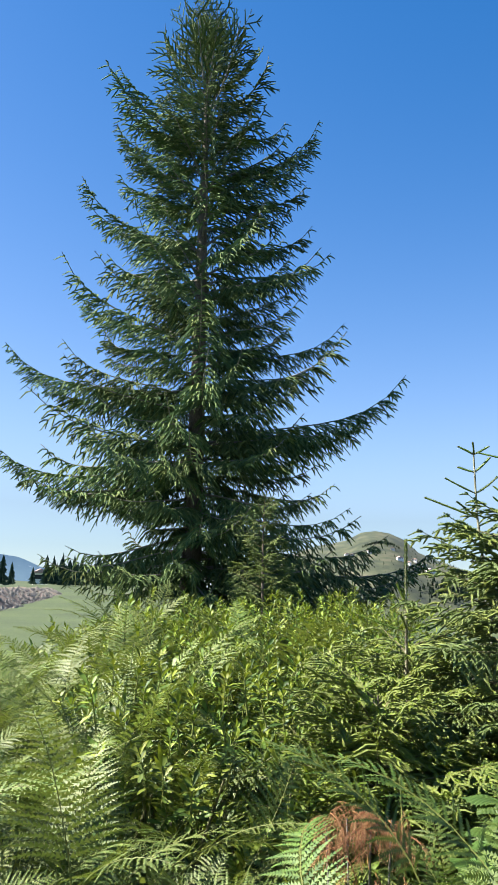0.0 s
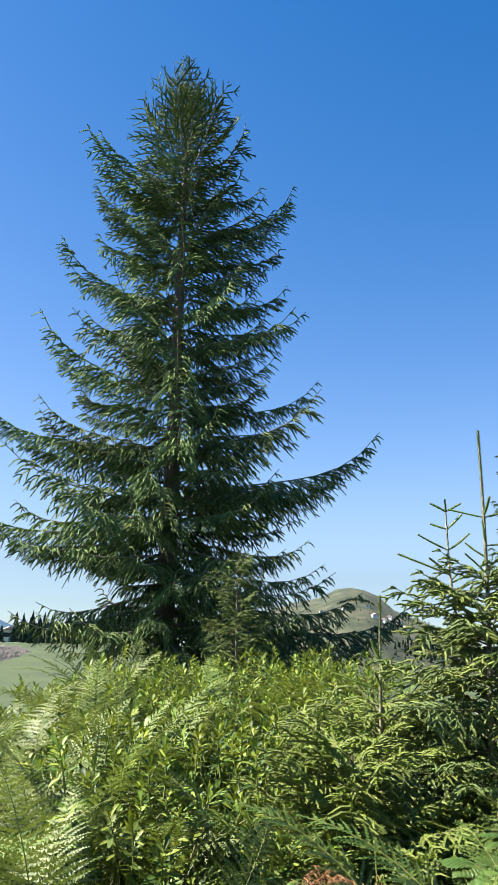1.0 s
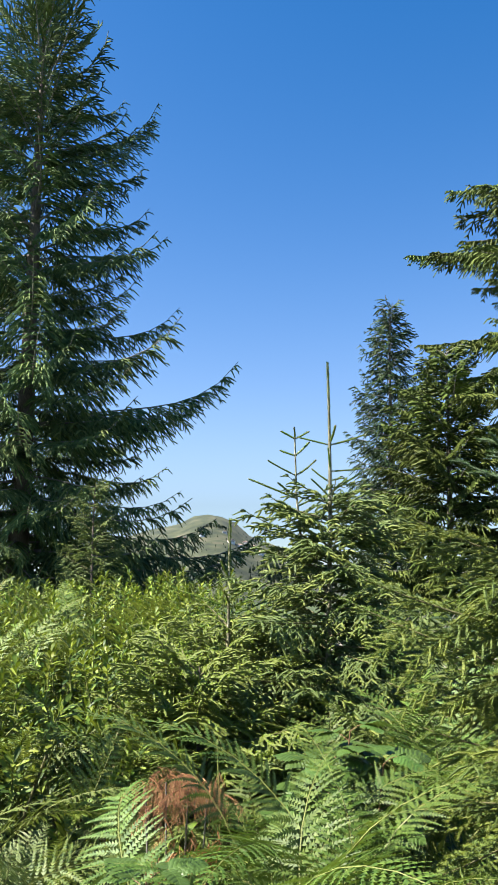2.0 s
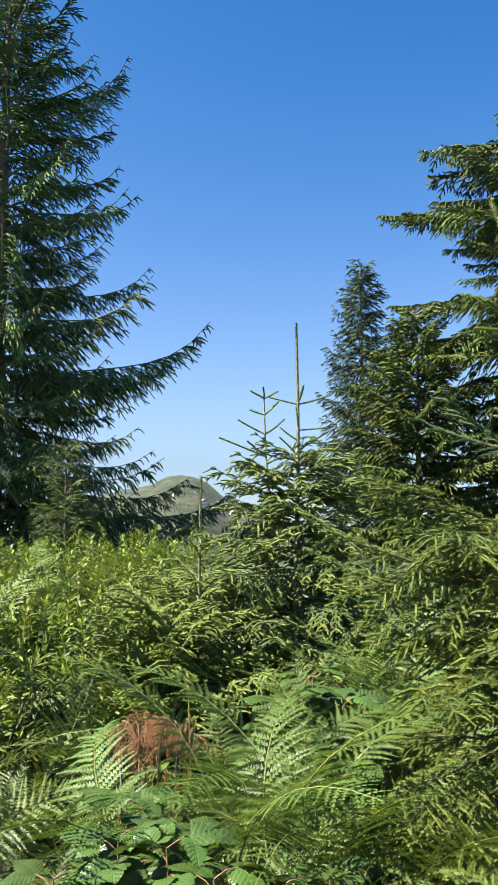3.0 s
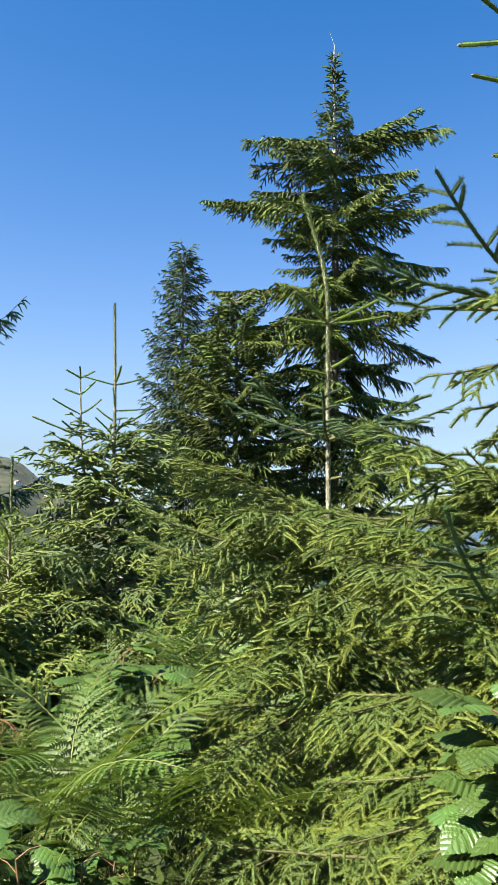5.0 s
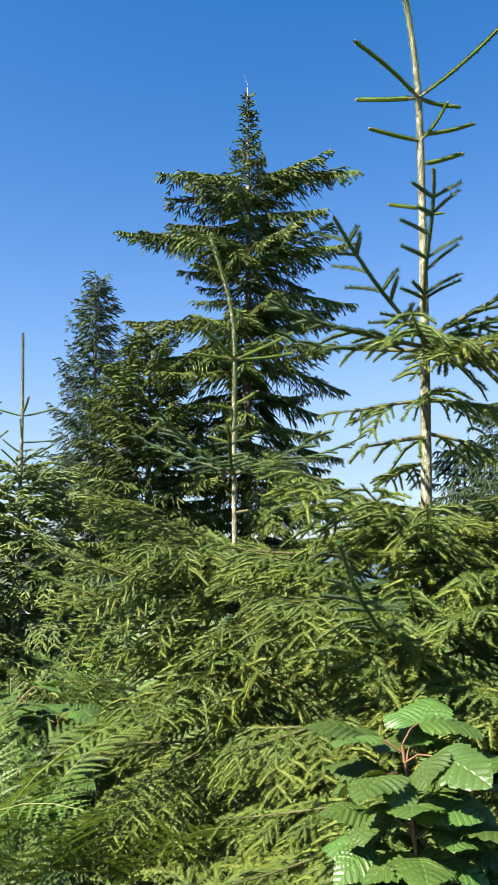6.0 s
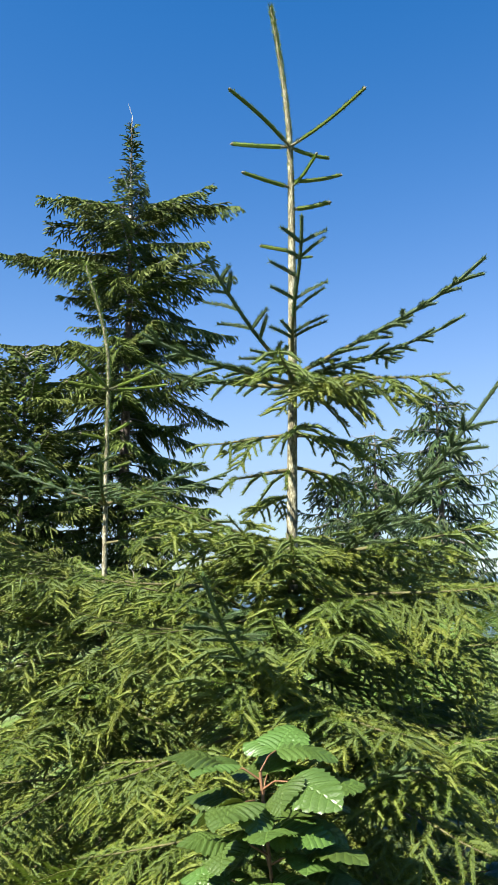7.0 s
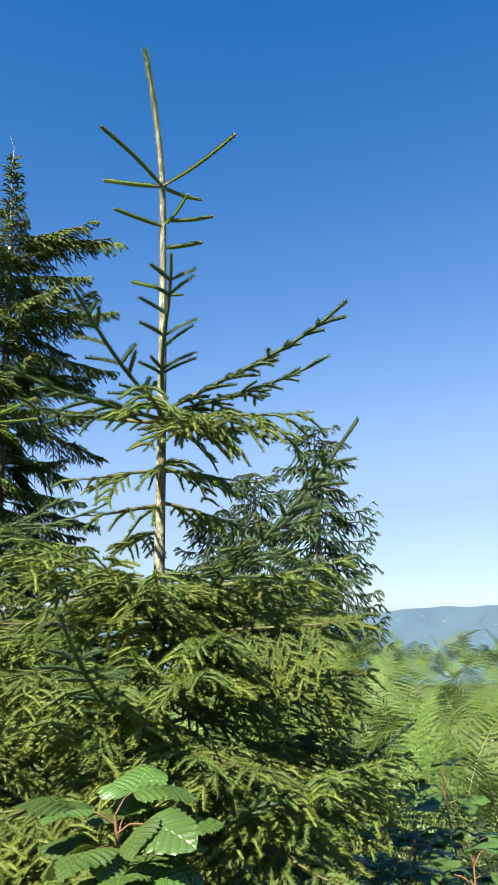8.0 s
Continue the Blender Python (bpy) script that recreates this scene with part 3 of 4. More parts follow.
second = stem([(0, 0.0, 1.5), (-0.14, 0.1, 1.75), (-0.17, 0.14, 2.12), (-0.18, 0.15, 2.5)], [0.011, 0.009, 0.007, 0.005], M_YOUNG_BARK, two, "second_leader", 7)
two_rng = np.random.default_rng(77)
for h, a, l, e in ((2.49, -80, 0.1, 30), (2.49, 100, 0.1, 25), (2.49, 200, 0.09, 40), (2.38, 110, 0.12, 40), (2.38, -70, 0.1, 15), (2.25, 100, 0.16, 30), (2.25, -85, 0.2, 22), (2.1, 230, 0.22, 20), (2.1, -75, 0.33, 22), (2.05, 60, 0.2, 20)):
    add_branch(two, two_rng, LIB_SHOOT, Vector([float(np.interp(h, second[:, 2], second[:, c])) for c in range(3)]), a, l, e)
# young spruce with a bent leader
P_BENT = foot(1.42, 2.66)
spruce(P_BENT, 2.74 - P_BENT.z, 0.011, LIB_YOUNG, [(0, 0.95), (0.4, 0.8), (0.8, 0.6), (1.3, 0.55), (1.7, 0.4)], [(0, -8), (1.2, 0), (1.8, 15)], lambda z: 46, 27, "young light green spruce with a bent leader", first=0.12, stop=0.58, bark=M_YOUNG_BARK, lead=1.84, bend=(-0.09, 0.05),
       shoots=[(2.27, 168, 0.29, 10), (2.27, -72, 0.15, 0), (2.27, 238, 0.26, 10), (2.27, 112, 0.22, 4), (2.27, 20, 0.16, 8), (2.1, 150, 0.1, 20), (2.08, -80, 0.1, 10), (1.97, 110, 0.09, 15), (1.95, -50, 0.1, 20)],
       heroes=[(1.84, -110, 0.46, 14, LIB_WHORL), (1.84, 172, 0.45, 6, LIB_WHORL), (1.84, 125, 0.5, 8, LIB_WHORL), (1.84, -50, 0.4, 14, LIB_WHORL), (1.84, 40, 0.4, 8, LIB_WHORL), (1.84, 215, 0.4, 10, LIB_WHORL), (1.7, 140, 0.4, 5), (1.55, -72, 0.62, 24), (1.54, 200, 0.6, 0), (1.54, 118, 0.6, 12), (1.54, -110, 0.5, 5), (1.54, 20, 0.5, 12), (1.35, -85, 0.75, 18), (1.3, 150, 0.8, 4), (1.2, -60, 0.85, 22), (1.45, 215, 0.4, 2), (1.3, 200, 0.5, 0), (1.15, 225, 0.55, 2), (1.0, 210, 0.6, 0)])
# young spruce with the long leader
P_LONG = foot(1.435, 1.72)
spruce(P_LONG, 3.31 - P_LONG.z, 0.02, LIB_YOUNG, [(0, 0.9), (0.5, 0.85), (0.9, 0.75), (1.3, 0.6), (1.65, 0.42)], [(0, -8), (1.0, 0), (1.7, 14)], lambda z: 50, 28, "young spruce with a long leader and open whorls", first=0.12, stop=0.5, bark=M_YOUNG_BARK, lead=2.2, bend=(-0.04, 0.03),
       shoots=[(2.85, 256, 0.31, 4), (2.85, 182, 0.3, 8), (2.85, -42, 0.17, 0), (2.85, 95, 0.15, -2),
               (2.72, -70, 0.15, 0), (2.74, 125, 0.15, 4), (2.72, 190, 0.13, 14), (2.65, 135, 0.11, 6), (2.5, 118, 0.06, 5), (2.52, -40, 0.09, 10)],
       heroes=[(2.14, 262, 0.44, 26, LIB_WHORL), (2.2, 219, 0.42, 34, LIB_WHORL), (2.14, 171, 0.62, 10.5, LIB_WHORL), (2.13, 150, 0.5, 8, LIB_WHORL), (2.12, 165, 0.46, -4), (2.1, 195, 0.42, -8), (2.12, -70, 0.45, 4, LIB_WHORL), (2.11, -35, 0.42, 2, LIB_WHORL), (2.1, 90, 0.42, 0, LIB_WHORL), (2.1, 45, 0.4, 6, LIB_WHORL), (2.12, 230, 0.36, 0),
               (1.97, 128, 0.26, -6), (1.97, -60, 0.26, -8), (1.98, 215, 0.2, -4), (1.88, 120, 0.28, -14), (1.87, -75, 0.2, -10), (1.8, 20, 0.25, -5),
               (1.15, 236, 0.85, 22, LIB_WHORL), (1.0, 205, 0.7, 12, LIB_WHORL), (0.55, 178, 1.0, 10), (0.5, 165, 0.9, 6), (0.95, 140, 0.75, 18, LIB_WHORL), (1.56, 250, 0.4, 24), (1.5, 225, 0.42, 20), (1.42, 262, 0.45, 22), (1.36, 232, 0.45, 18), (1.28, 246, 0.5, 18), (1.2, 222, 0.5, 14), (1.52, 183, 0.83, 26, LIB_WHORL), (1.6, 150, 0.55, 12), (1.62, -75, 0.5, 22), (1.5, 170, 0.6, 6), (1.45, -60, 0.6, 14), (1.5, 100, 0.55, 8), (1.6, 225, 0.42, 10), (1.5, 205, 0.5, 4), (1.4, 240, 0.55, 4), (1.3, 215, 0.6, 0), (1.2, 195, 0.65, -2), (1.1, 230, 0.7, 0)])
# spruces down the slope
for x, y, z, sd in ((16.25, 14.8, 4.2, 31), (15.4, 12.75, 4.95, 32), (13.86, 9.79, 5.45, 33)):
    p = foot(x, y)
    spruce(p, z - p.z, 0.1, LIB_BLUE, [(0, 1.7), (3, 1.35), (5, 0.85), (6.5, 0.45), (7.6, 0.12)], [(0, -10), (4, 0), (6, 10), (7.5, 30)], lambda z: 14, sd, "blue-green spruce on the slope behind ferns")


# ---- ferns ----
def frond_mesh(rng, L, pairs, lobes, width, arch, leaf_mat):
    """A fern frond along +x that arches over: stalk, then pairs of narrow pinnae, lobed where lobes is given."""
    k = 14
    s = np.linspace(0, 1, k)
    ang = radians(82) - arch * np.clip((s - 0.3) / 0.7, 0, 1) ** 0.9
    step = np.stack([np.cos(ang), 0.02 * np.sin(s * 4), np.sin(ang)], -1) * L / (k - 1)
    ax = np.concatenate([[[0, 0, 0]], np.cumsum(step[:-1], 0)])
    T = unit(np.gradient(ax, axis=0))
    chunks = [(*tubes(ax[None], np.linspace(0.0032, 0.0008, k)[None], 3), 1)]
    quads, strips = [], []
    for u in np.linspace(0, 1, pairs):
        q = (0.52 + 0.48 * u) * (k - 1)
        i = min(int(q), k - 2)
        p0 = ax[i] + (ax[i + 1] - ax[i]) * (q - i)
        t = T[i]
        nrm = unit(np.cross(t, [0, 1.0, 0]))
        nrm = nrm if nrm[2] > 0 else -nrm
        plen = width * L * (1 - u) ** 0.75 * (0.7 + 0.3 * min(1, u / 0.15)) * rng.uniform(0.85, 1.1) + 0.01
        half = 0.48 * L / pairs * 0.34 * (1 - 0.5 * u)
        for sd in (-1, 1):
            a = radians(70 - 28 * u + rng.normal(0, 3))
            d = unit(t * math.cos(a) + np.array([0, sd, 0]) * math.sin(a) + nrm * rng.normal(0.08, 0.06))
            pd = unit(np.cross(d, nrm))
            sag = np.array([0, 0, rng.uniform(0.12, 0.28) * plen])
            tilt = nrm * rng.normal(0, 0.14)
            if lobes:
                n = max(4, int(lobes * plen / (width * L)))
                w = np.linspace(0.03, 1, n + 1)[:, None]
                c = p0 + d * plen * w - sag * w ** 2
                pl = half * 1.3 * (1 - w[1:] ** 2.2) + 0.002
                for s2 in (-1, 1):
                    tip = c[1:] + unit(pd * s2 + d * 0.25 + tilt * s2) * pl
                    quads.append(np.stack([c[:-1], tip, c[1:]], 1))
            else:
                w = np.array([0.02, 0.3, 0.68, 1.0])[:, None]
                hw = np.array([0.4, 1.0, 0.7, 0.05])[:, None] * half
                c = p0 + d * plen * w - sag * w ** 2
                e = unit(pd + tilt)
                strips.append(np.concatenate([c - e * hw, c + e * hw]))
    if quads:
        v = np.concatenate(quads)
        chunks.append((v.reshape(-1, 3), np.arange(len(v))[:, None] * 3 + [0, 1, 2], 0))
    if strips:
        v = np.array(strips)
        f = np.array([[0, 1, 5, 4], [1, 2, 6, 5], [2, 3, 7, 6]])
        chunks.append((v.reshape(-1, 3), (np.arange(len(v))[:, None, None] * 8 + f).reshape(-1, 4), 0))
    return mesh_from("frond", chunks, [leaf_mat, M_STALK])


def fern_library(seed, mat, pairs, lobes, arches=(0.9, 1.25, 1.6, 2.0)):
    rng = np.random.default_rng(seed)
    return [frond_mesh(rng, 1.0, pairs, lobes, rng.uniform(0.15, 0.19), a, mat) for a in arches]


FERN_NEAR = fern_library(41, M_FERN, 22, 17)
FERN_MID = fern_library(42, M_FERN, 26, 12, (1.1, 1.4, 1.7, 2.0))
FERN_BRIGHT = fern_library(43, M_FERN_BRIGHT, 22, 17)
FERN_BRIGHT_MID = fern_library(44, M_FERN_BRIGHT, 22, 9)
FERN_FLAT = fern_library(46, M_FERN_BRIGHT, 24, 17, (1.5, 1.8, 2.1))
FERN_DEAD = fern_library(45, M_FERN_DEAD, 30, 0, (2.5, 2.9, 3.2))


def fern(rng, place, size, lib, n, label, group, lean=0.35):
    root = tagged(new("fern"), label, "fern", group)
    root.location = place
    a0 = rng.uniform(0, 360)
    for i in range(n):
        blade = lib[rng.integers(len(lib))]
        sc = size * rng.uniform(0.75, 1.1)
        m = Matrix.Translation((rng.normal(0, 0.04), rng.normal(0, 0.04), 0)) @ Matrix.Rotation(radians(a0 + i * 360 / n + rng.normal(0, 20)), 4, "Z") @ Matrix.Rotation(rng.normal(0, lean * 0.5), 4, "Y") @ Matrix.Rotation(rng.normal(0, 0.3), 4, "X") @ Matrix.Scale(sc, 4)
        part("frond", blade, root, m)


def scatter(rng, count, az, d, gap):
    """Places in a sector, none closer than gap."""
    out = []
    for _ in range(count * 30):
        if len(out) == count:
            break
        a, r = rng.uniform(*az), math.sqrt(rng.uniform(d[0] ** 2, d[1] ** 2))
        p = at(a, r)
        if all((p - q).length > gap for q in out):
            out.append(p)
    return out


fr = np.random.default_rng(50)
fr_front = np.random.default_rng(51)
BRACKEN = "green bracken fern with arching feathery fronds"
for p in scatter(fr, 104, (-26, -5), (3.0, 9.0), 0.22):
    fern(fr, p, (fr.uniform(1.2, 1.45) + 0.035 * p.y) * (0.8 if p.x < -0.2 * p.y else 1.0), FERN_NEAR if p.y < 3.8 else FERN_MID, 6, BRACKEN, "bracken beside the shrubs")
for p in scatter(fr, 28, (-22, 7), (2.5, 3.7), 0.26):
    fern(fr, p, fr.uniform(0.62, 0.85), FERN_NEAR, 6, "low green fern in the front of the thicket", "low ferns")
for p in scatter(fr, 9, (12, 21), (2.2, 2.9), 0.26):
    fern(fr, p, fr.uniform(1.2, 1.45), FERN_FLAT, 6, "bright green fern with broad fronds", "bright ferns")
for p in scatter(fr, 14, (22, 33), (4.0, 6.5), 0.35):
    fern(fr, p, fr.uniform(1.2, 1.5), FERN_BRIGHT, 5, "tall bright fern behind young spruces", "bright ferns")
for p in scatter(fr, 108, (49, 82), (3.6, 15), 0.3):
    fern(fr, p, fr.uniform(1.1, 1.4), FERN_BRIGHT if p.length < 5.0 else FERN_BRIGHT_MID, 6, "sunlit yellow-green bracken on the slope", "bracken on the slope")
for p in scatter(fr, 8, (45, 62), (1.8, 2.8), 0.3):
    fern(fr, p, fr.uniform(1.0, 1.25), FERN_BRIGHT, 5, "bright fern under a young spruce", "bright ferns")
for p in scatter(fr_front, 6, (22.5, 27), (3.6, 4.4), 0.25):
    fern(fr_front, p, fr_front.uniform(1.15, 1.4), FERN_BRIGHT, 6, "tall bright fern between two young spruces", "bright ferns")
for p in scatter(fr_front, 5, (8.5, 11.8), (4.3, 4.7), 0.15):
    fern(fr_front, p, fr_front.uniform(0.95, 1.15), FERN_BRIGHT, 5, "bright fern beside a dead clump", "bright ferns")
for p in scatter(fr_front, 8, (12, 20), (3.05, 3.6), 0.2):
    fern(fr_front, p, fr_front.uniform(0.85, 1.05), FERN_BRIGHT, 5, "bright fern under broad bramble leaves", "bright ferns")
for az, d in ((8.2, 3.2), (11.5, 3.1)):
    fern(fr_front, at(az, d), 0.52, FERN_BRIGHT, 5, "bright fern beside a dead clump", "bright ferns")
for az, d, sz in ((0.4, 7.0, 2.0), (-2.0, 4.9, 1.4), (2.6, 4.6, 1.4), (-7.0, 3.6, 1.25), (5.6, 4.4, 1.3)):
    fern(fr, at(az, d), sz, FERN_NEAR, 4, "single fern rising through laurel leaves", "ferns among the shrubs")
for az, d, sz in ((-14, 2.9, 0.75), (-10.5, 2.8, 0.7), (-17, 3.0, 0.75), (-12.5, 3.0, 0.8), (6.0, 2.7, 0.5), (4.5, 2.6, 0.5), (-3.0, 1.95, 0.85), (-1.0, 2.05, 0.8), (-5.0, 2.0, 0.85), (-2.0, 2.3, 0.9), (-5.0, 2.45, 0.55), (-1.5, 2.6, 0.55), (-8.0, 3.0, 0.6), (-6.0, 2.7, 0.6)):
    fern(fr, at(az, d), sz, FERN_DEAD, 6, "withered rust-brown fern hanging down", "dead ferns")


# ---- laurel shrubs ----
def leaf_chunk(base, d, up, L, W, fold=0.25, droop=0.2, n=3):
    """A pointed leaf folded along its midrib, from base along d."""
    d, up = unit(np.array(d, float)), np.array(up, float)
    side = unit(np.cross(d, up))
    nrm = np.cross(side, d)
    u = np.linspace(0, 1, n + 1)
    w = W / 2 * np.sin(np.pi * u ** 0.85) ** 0.8
    w[0] = W * 0.06
    c = base + np.outer(u * L, d) - np.outer(droop * L * u ** 2, nrm)
    l, r = c + side * w[:, None] + nrm * (fold * w)[:, None], c - side * w[:, None] + nrm * (fold * w)[:, None]
    v = np.concatenate([l, c, r])
    m = n + 1
    i = np.arange(n)[:, None]
    f = np.concatenate([i + [0, m, m + 1, 1], i + [m, 2 * m, 2 * m + 1, m + 1]])
    return v, f


def laurel_shoot(rng, L, n):
    s = np.linspace(0, 1, 6)
    ax = np.stack([0.08 * L * np.sin(s * 2), 0.05 * L * s, L * s], -1)
    leaves = []
    for i in range(n):
        q = 0.15 + 0.85 * (i / (n - 1)) ** 0.8
        p = np.array([np.interp(q, s, ax[:, c]) for c in range(3)])
        a = i * 2.4 + rng.normal(0, 0.3)
        e = radians(12 + 45 * q ** 3 + rng.normal(0, 12))
        d = np.array([math.cos(a) * math.cos(e), math.sin(a) * math.cos(e), math.sin(e)])
        up = np.array([-math.cos(a) * math.sin(e), -math.sin(a) * math.sin(e), math.cos(e)])
        leaves.append(leaf_chunk(p, d, up, rng.uniform(0.07, 0.108), rng.uniform(0.019, 0.028), rng.uniform(0.1, 0.5), rng.uniform(-0.1, 0.3), 2))
    return mesh_from("shoot", [(*tubes(ax[None], np.linspace(0.005, 0.002, 6)[None], 4), 1)] + leaves, [M_LAUREL, M_STALK], True)


lr = np.random.default_rng(60)
LIB_LAUREL = [laurel_shoot(lr, 0.22, 20) for _ in range(8)]


def laurel(rng, place, h, spread, n):
    root = tagged(new("laurel_shrub"), "glossy green laurel shrub with upright pointed leaves", "shrub", "laurel thicket")
    root.location = place
    for _ in range(2):
        a = rng.uniform(0, 6.28)
        stem([(0, 0, -0.05), (0.3 * spread * math.cos(a), 0.3 * spread * math.sin(a), h * 0.4), (0.6 * spread * math.cos(a), 0.6 * spread * math.sin(a), h * 0.75)], [0.012, 0.006], M_TWIG, root, "stem", 5)
    for i in range(n):
        a, q = i * 2.4, math.sqrt((i + 0.5) / n)
        z = h * (1 - 0.6 * q ** 2.2) - 0.2 + rng.normal(0, 0.09)
        m = Matrix.Translation((q * spread * math.cos(a), q * spread * math.sin(a), max(0.02, z))) @ Matrix.Rotation(a, 4, "Z") @ Matrix.Rotation(0.7 * q + rng.normal(0, 0.18), 4, "Y") @ Matrix.Rotation(rng.uniform(0, 6.28), 4, "Z") @ Matrix.Scale(rng.uniform(0.85, 1.2), 4)
        part("shoot", LIB_LAUREL[rng.integers(len(LIB_LAUREL))], root, m)


for p in scatter(lr, 34, (-9, 8.5), (4.2, 10.0), 0.52):
    if p.length < 5.7 and p.x > 0.12:
        continue
    laurel(lr, p, lr.uniform(0.85, 1.0) + 0.035 * p.y, 0.52, 38)


for p in scatter(lr, 5, (6.0, 11.0), (7.5, 10.5), 0.5):
    laurel(lr, p, lr.uniform(0.85, 0.98) + 0.035 * p.y, 0.55, 34)
for p in scatter(lr, 9, (-20, -9), (7.5, 11.0), 0.6):
    laurel(lr, p, lr.uniform(0.6, 0.75) + 0.03 * p.y, 0.55, 34)


# ---- broad-leaved brambles ----
def broad_leaf(rng, L, W, nu=11, nv=7):
    """A saw-edged leaf with raised pleats between its side veins, along +x."""
    u, v = np.meshgrid(np.linspace(0, 1, nu), np.linspace(-1, 1, nv), indexing="ij")
    half = W / 2 * u ** 0.42 * (1 - u) ** 0.72 / 0.455 * (1 + 0.045 * ((np.arange(nu) % 2) * 2 - 1)[:, None] * (np.abs(v) > 0.95))
    half[0] = 0.002
    half[-1] = 0.0005
    x = L * (u - 0.05 * np.abs(v) * np.sin(np.pi * u))
    y = half * v
    z = 0.006 * np.abs(np.sin((u * 8 - np.abs(v) * 1.8) * np.pi)) * np.sin(np.pi * u) + rng.uniform(0.1, 0.3) * np.abs(y) - 6.0 * y ** 2 - rng.uniform(0.15, 0.4) * L * u ** 2
    z += 0.003 * np.sin(u * rng.uniform(8, 12)) * v
    p = np.stack([x, y, z], -1).reshape(-1, 3)
    i = (np.arange(nu - 1)[:, None] * nv + np.arange(nv - 1)[None]).reshape(-1, 1)
    return mesh_from("leaf", [(p, i + [0, nv, nv + 1, 1])], M_BRAMBLE, True)


br = np.random.default_rng(70)
LIB_BROAD = [broad_leaf(br, 0.1, 0.07, 19, 7) for _ in range(4)]
LIB_BROAD_FINE = [broad_leaf(br, 0.1, 0.084, 37, 11) for _ in range(4)]
M_RED_STEM = rough_material("bramble_stem", [(0.3, (0.096, 0.042, 0.018)), (0.7, (0.216, 0.120, 0.060))], 30, 0.6, 0.2, 0.002)


def bramble(rng, place, h, n, size, lean, label, top=0.45, lib=None):
    root = tagged(new("bramble"), label, "plant", "brambles")
    root.location = place
    ax = stem([(0, 0, -0.05), (lean[0] * 0.35, lean[1] * 0.35, h * 0.55), (lean[0], lean[1], h)], [0.005, 0.004, 0.003], M_RED_STEM, root, "stem", 6)
    for i in range(n):
        q = 1 - top * i / n
        p = Vector([float(np.interp(q, np.linspace(0, 1, 26), ax[:, c])) for c in range(3)])
        a = i * 137.5 + rng.normal(0, 12)
        reach = 0.06 + 0.1 * (1 - q)
        e = rng.uniform(0, 25)
        tip = p + Vector((reach * math.cos(radians(a)), reach * math.sin(radians(a)), reach * 0.4))
        stem([p, (p + tip) / 2 + Vector((0, 0, 0.008)), tip], [0.002, 0.0015], M_RED_STEM, root, "leaf_stalk", 4)
        for k, off in enumerate((0, 62, -62)):
            m = Matrix.Translation(tip) @ Matrix.Rotation(radians(a + off + rng.normal(0, 8)), 4, "Z") @ Matrix.Rotation(radians(-e + 12 * (k > 0)), 4, "Y") @ Matrix.Rotation(rng.normal(0, 0.25), 4, "X") @ Matrix.Scale(size * rng.uniform(0.8, 1.15) * (1 if k == 0 else 0.85), 4)
            part("leaf", (lib or LIB_BROAD)[rng.integers(4)], root, m)


GREEN = "broad-leaved bramble with veined saw-edged leaves"
bramble(br, foot(0.92, 1.16), 1.25, 22, 1.12, (-0.06, 0.07), GREEN + " on a hairy red stem", 0.3, LIB_BROAD_FINE)
for x, y, z in ((0.94, 3.72, 0.94), (0.84, 3.8, 0.82), (1.03, 3.58, 0.84), (0.98, 3.9, 0.8)):
    bramble(br, foot(x, y), z - foot(x, y).z, 10, 1.45, (0.05, -0.06), GREEN, lib=LIB_BROAD_FINE)
for x, y, h in ((0.2, 2.35, 0.78), (0.33, 2.2, 0.74), (0.05, 2.5, 0.76), (-0.08, 2.35, 0.58), (0.5, 2.4, 0.62), (0.62, 2.1, 0.56), (0.28, 2.5, 0.72), (0.42, 2.28, 0.66), (0.12, 2.2, 0.6), (0.0, 2.05, 0.5), (0.2, 2.0, 0.52), (0.34, 2.0, 0.5), (-0.12, 2.6, 0.66), (0.1, 2.7, 0.76)):
    bramble(br, foot(x, y), h, 9, 1.2, tuple(br.normal(0, 0.06, 2)), GREEN)
for p in scatter(br, 14, (55, 78), (1.8, 2.9), 0.18):
    bramble(br, p, br.uniform(0.85, 1.08), 9, 0.95, tuple(br.normal(0, 0.06, 2)), GREEN)
tall = tagged(new("flower_stalk"), "thin yellow-green dry stalk with a small seed head", "plant")
tall.location = foot(0.54, 4.2)
stem([(0, 0, -0.05), (0.01, 0, 0.45), (-0.01, 0, 0.85)], [0.006, 0.004], M_STALK, tall, "stalk", 6)
stem([(-0.01, 0, 0.84), (-0.01, 0, 0.86), (-0.01, 0, 0.88)], [0.004, 0.01, 0.003], M_STALK, tall, "seed_head", 6)


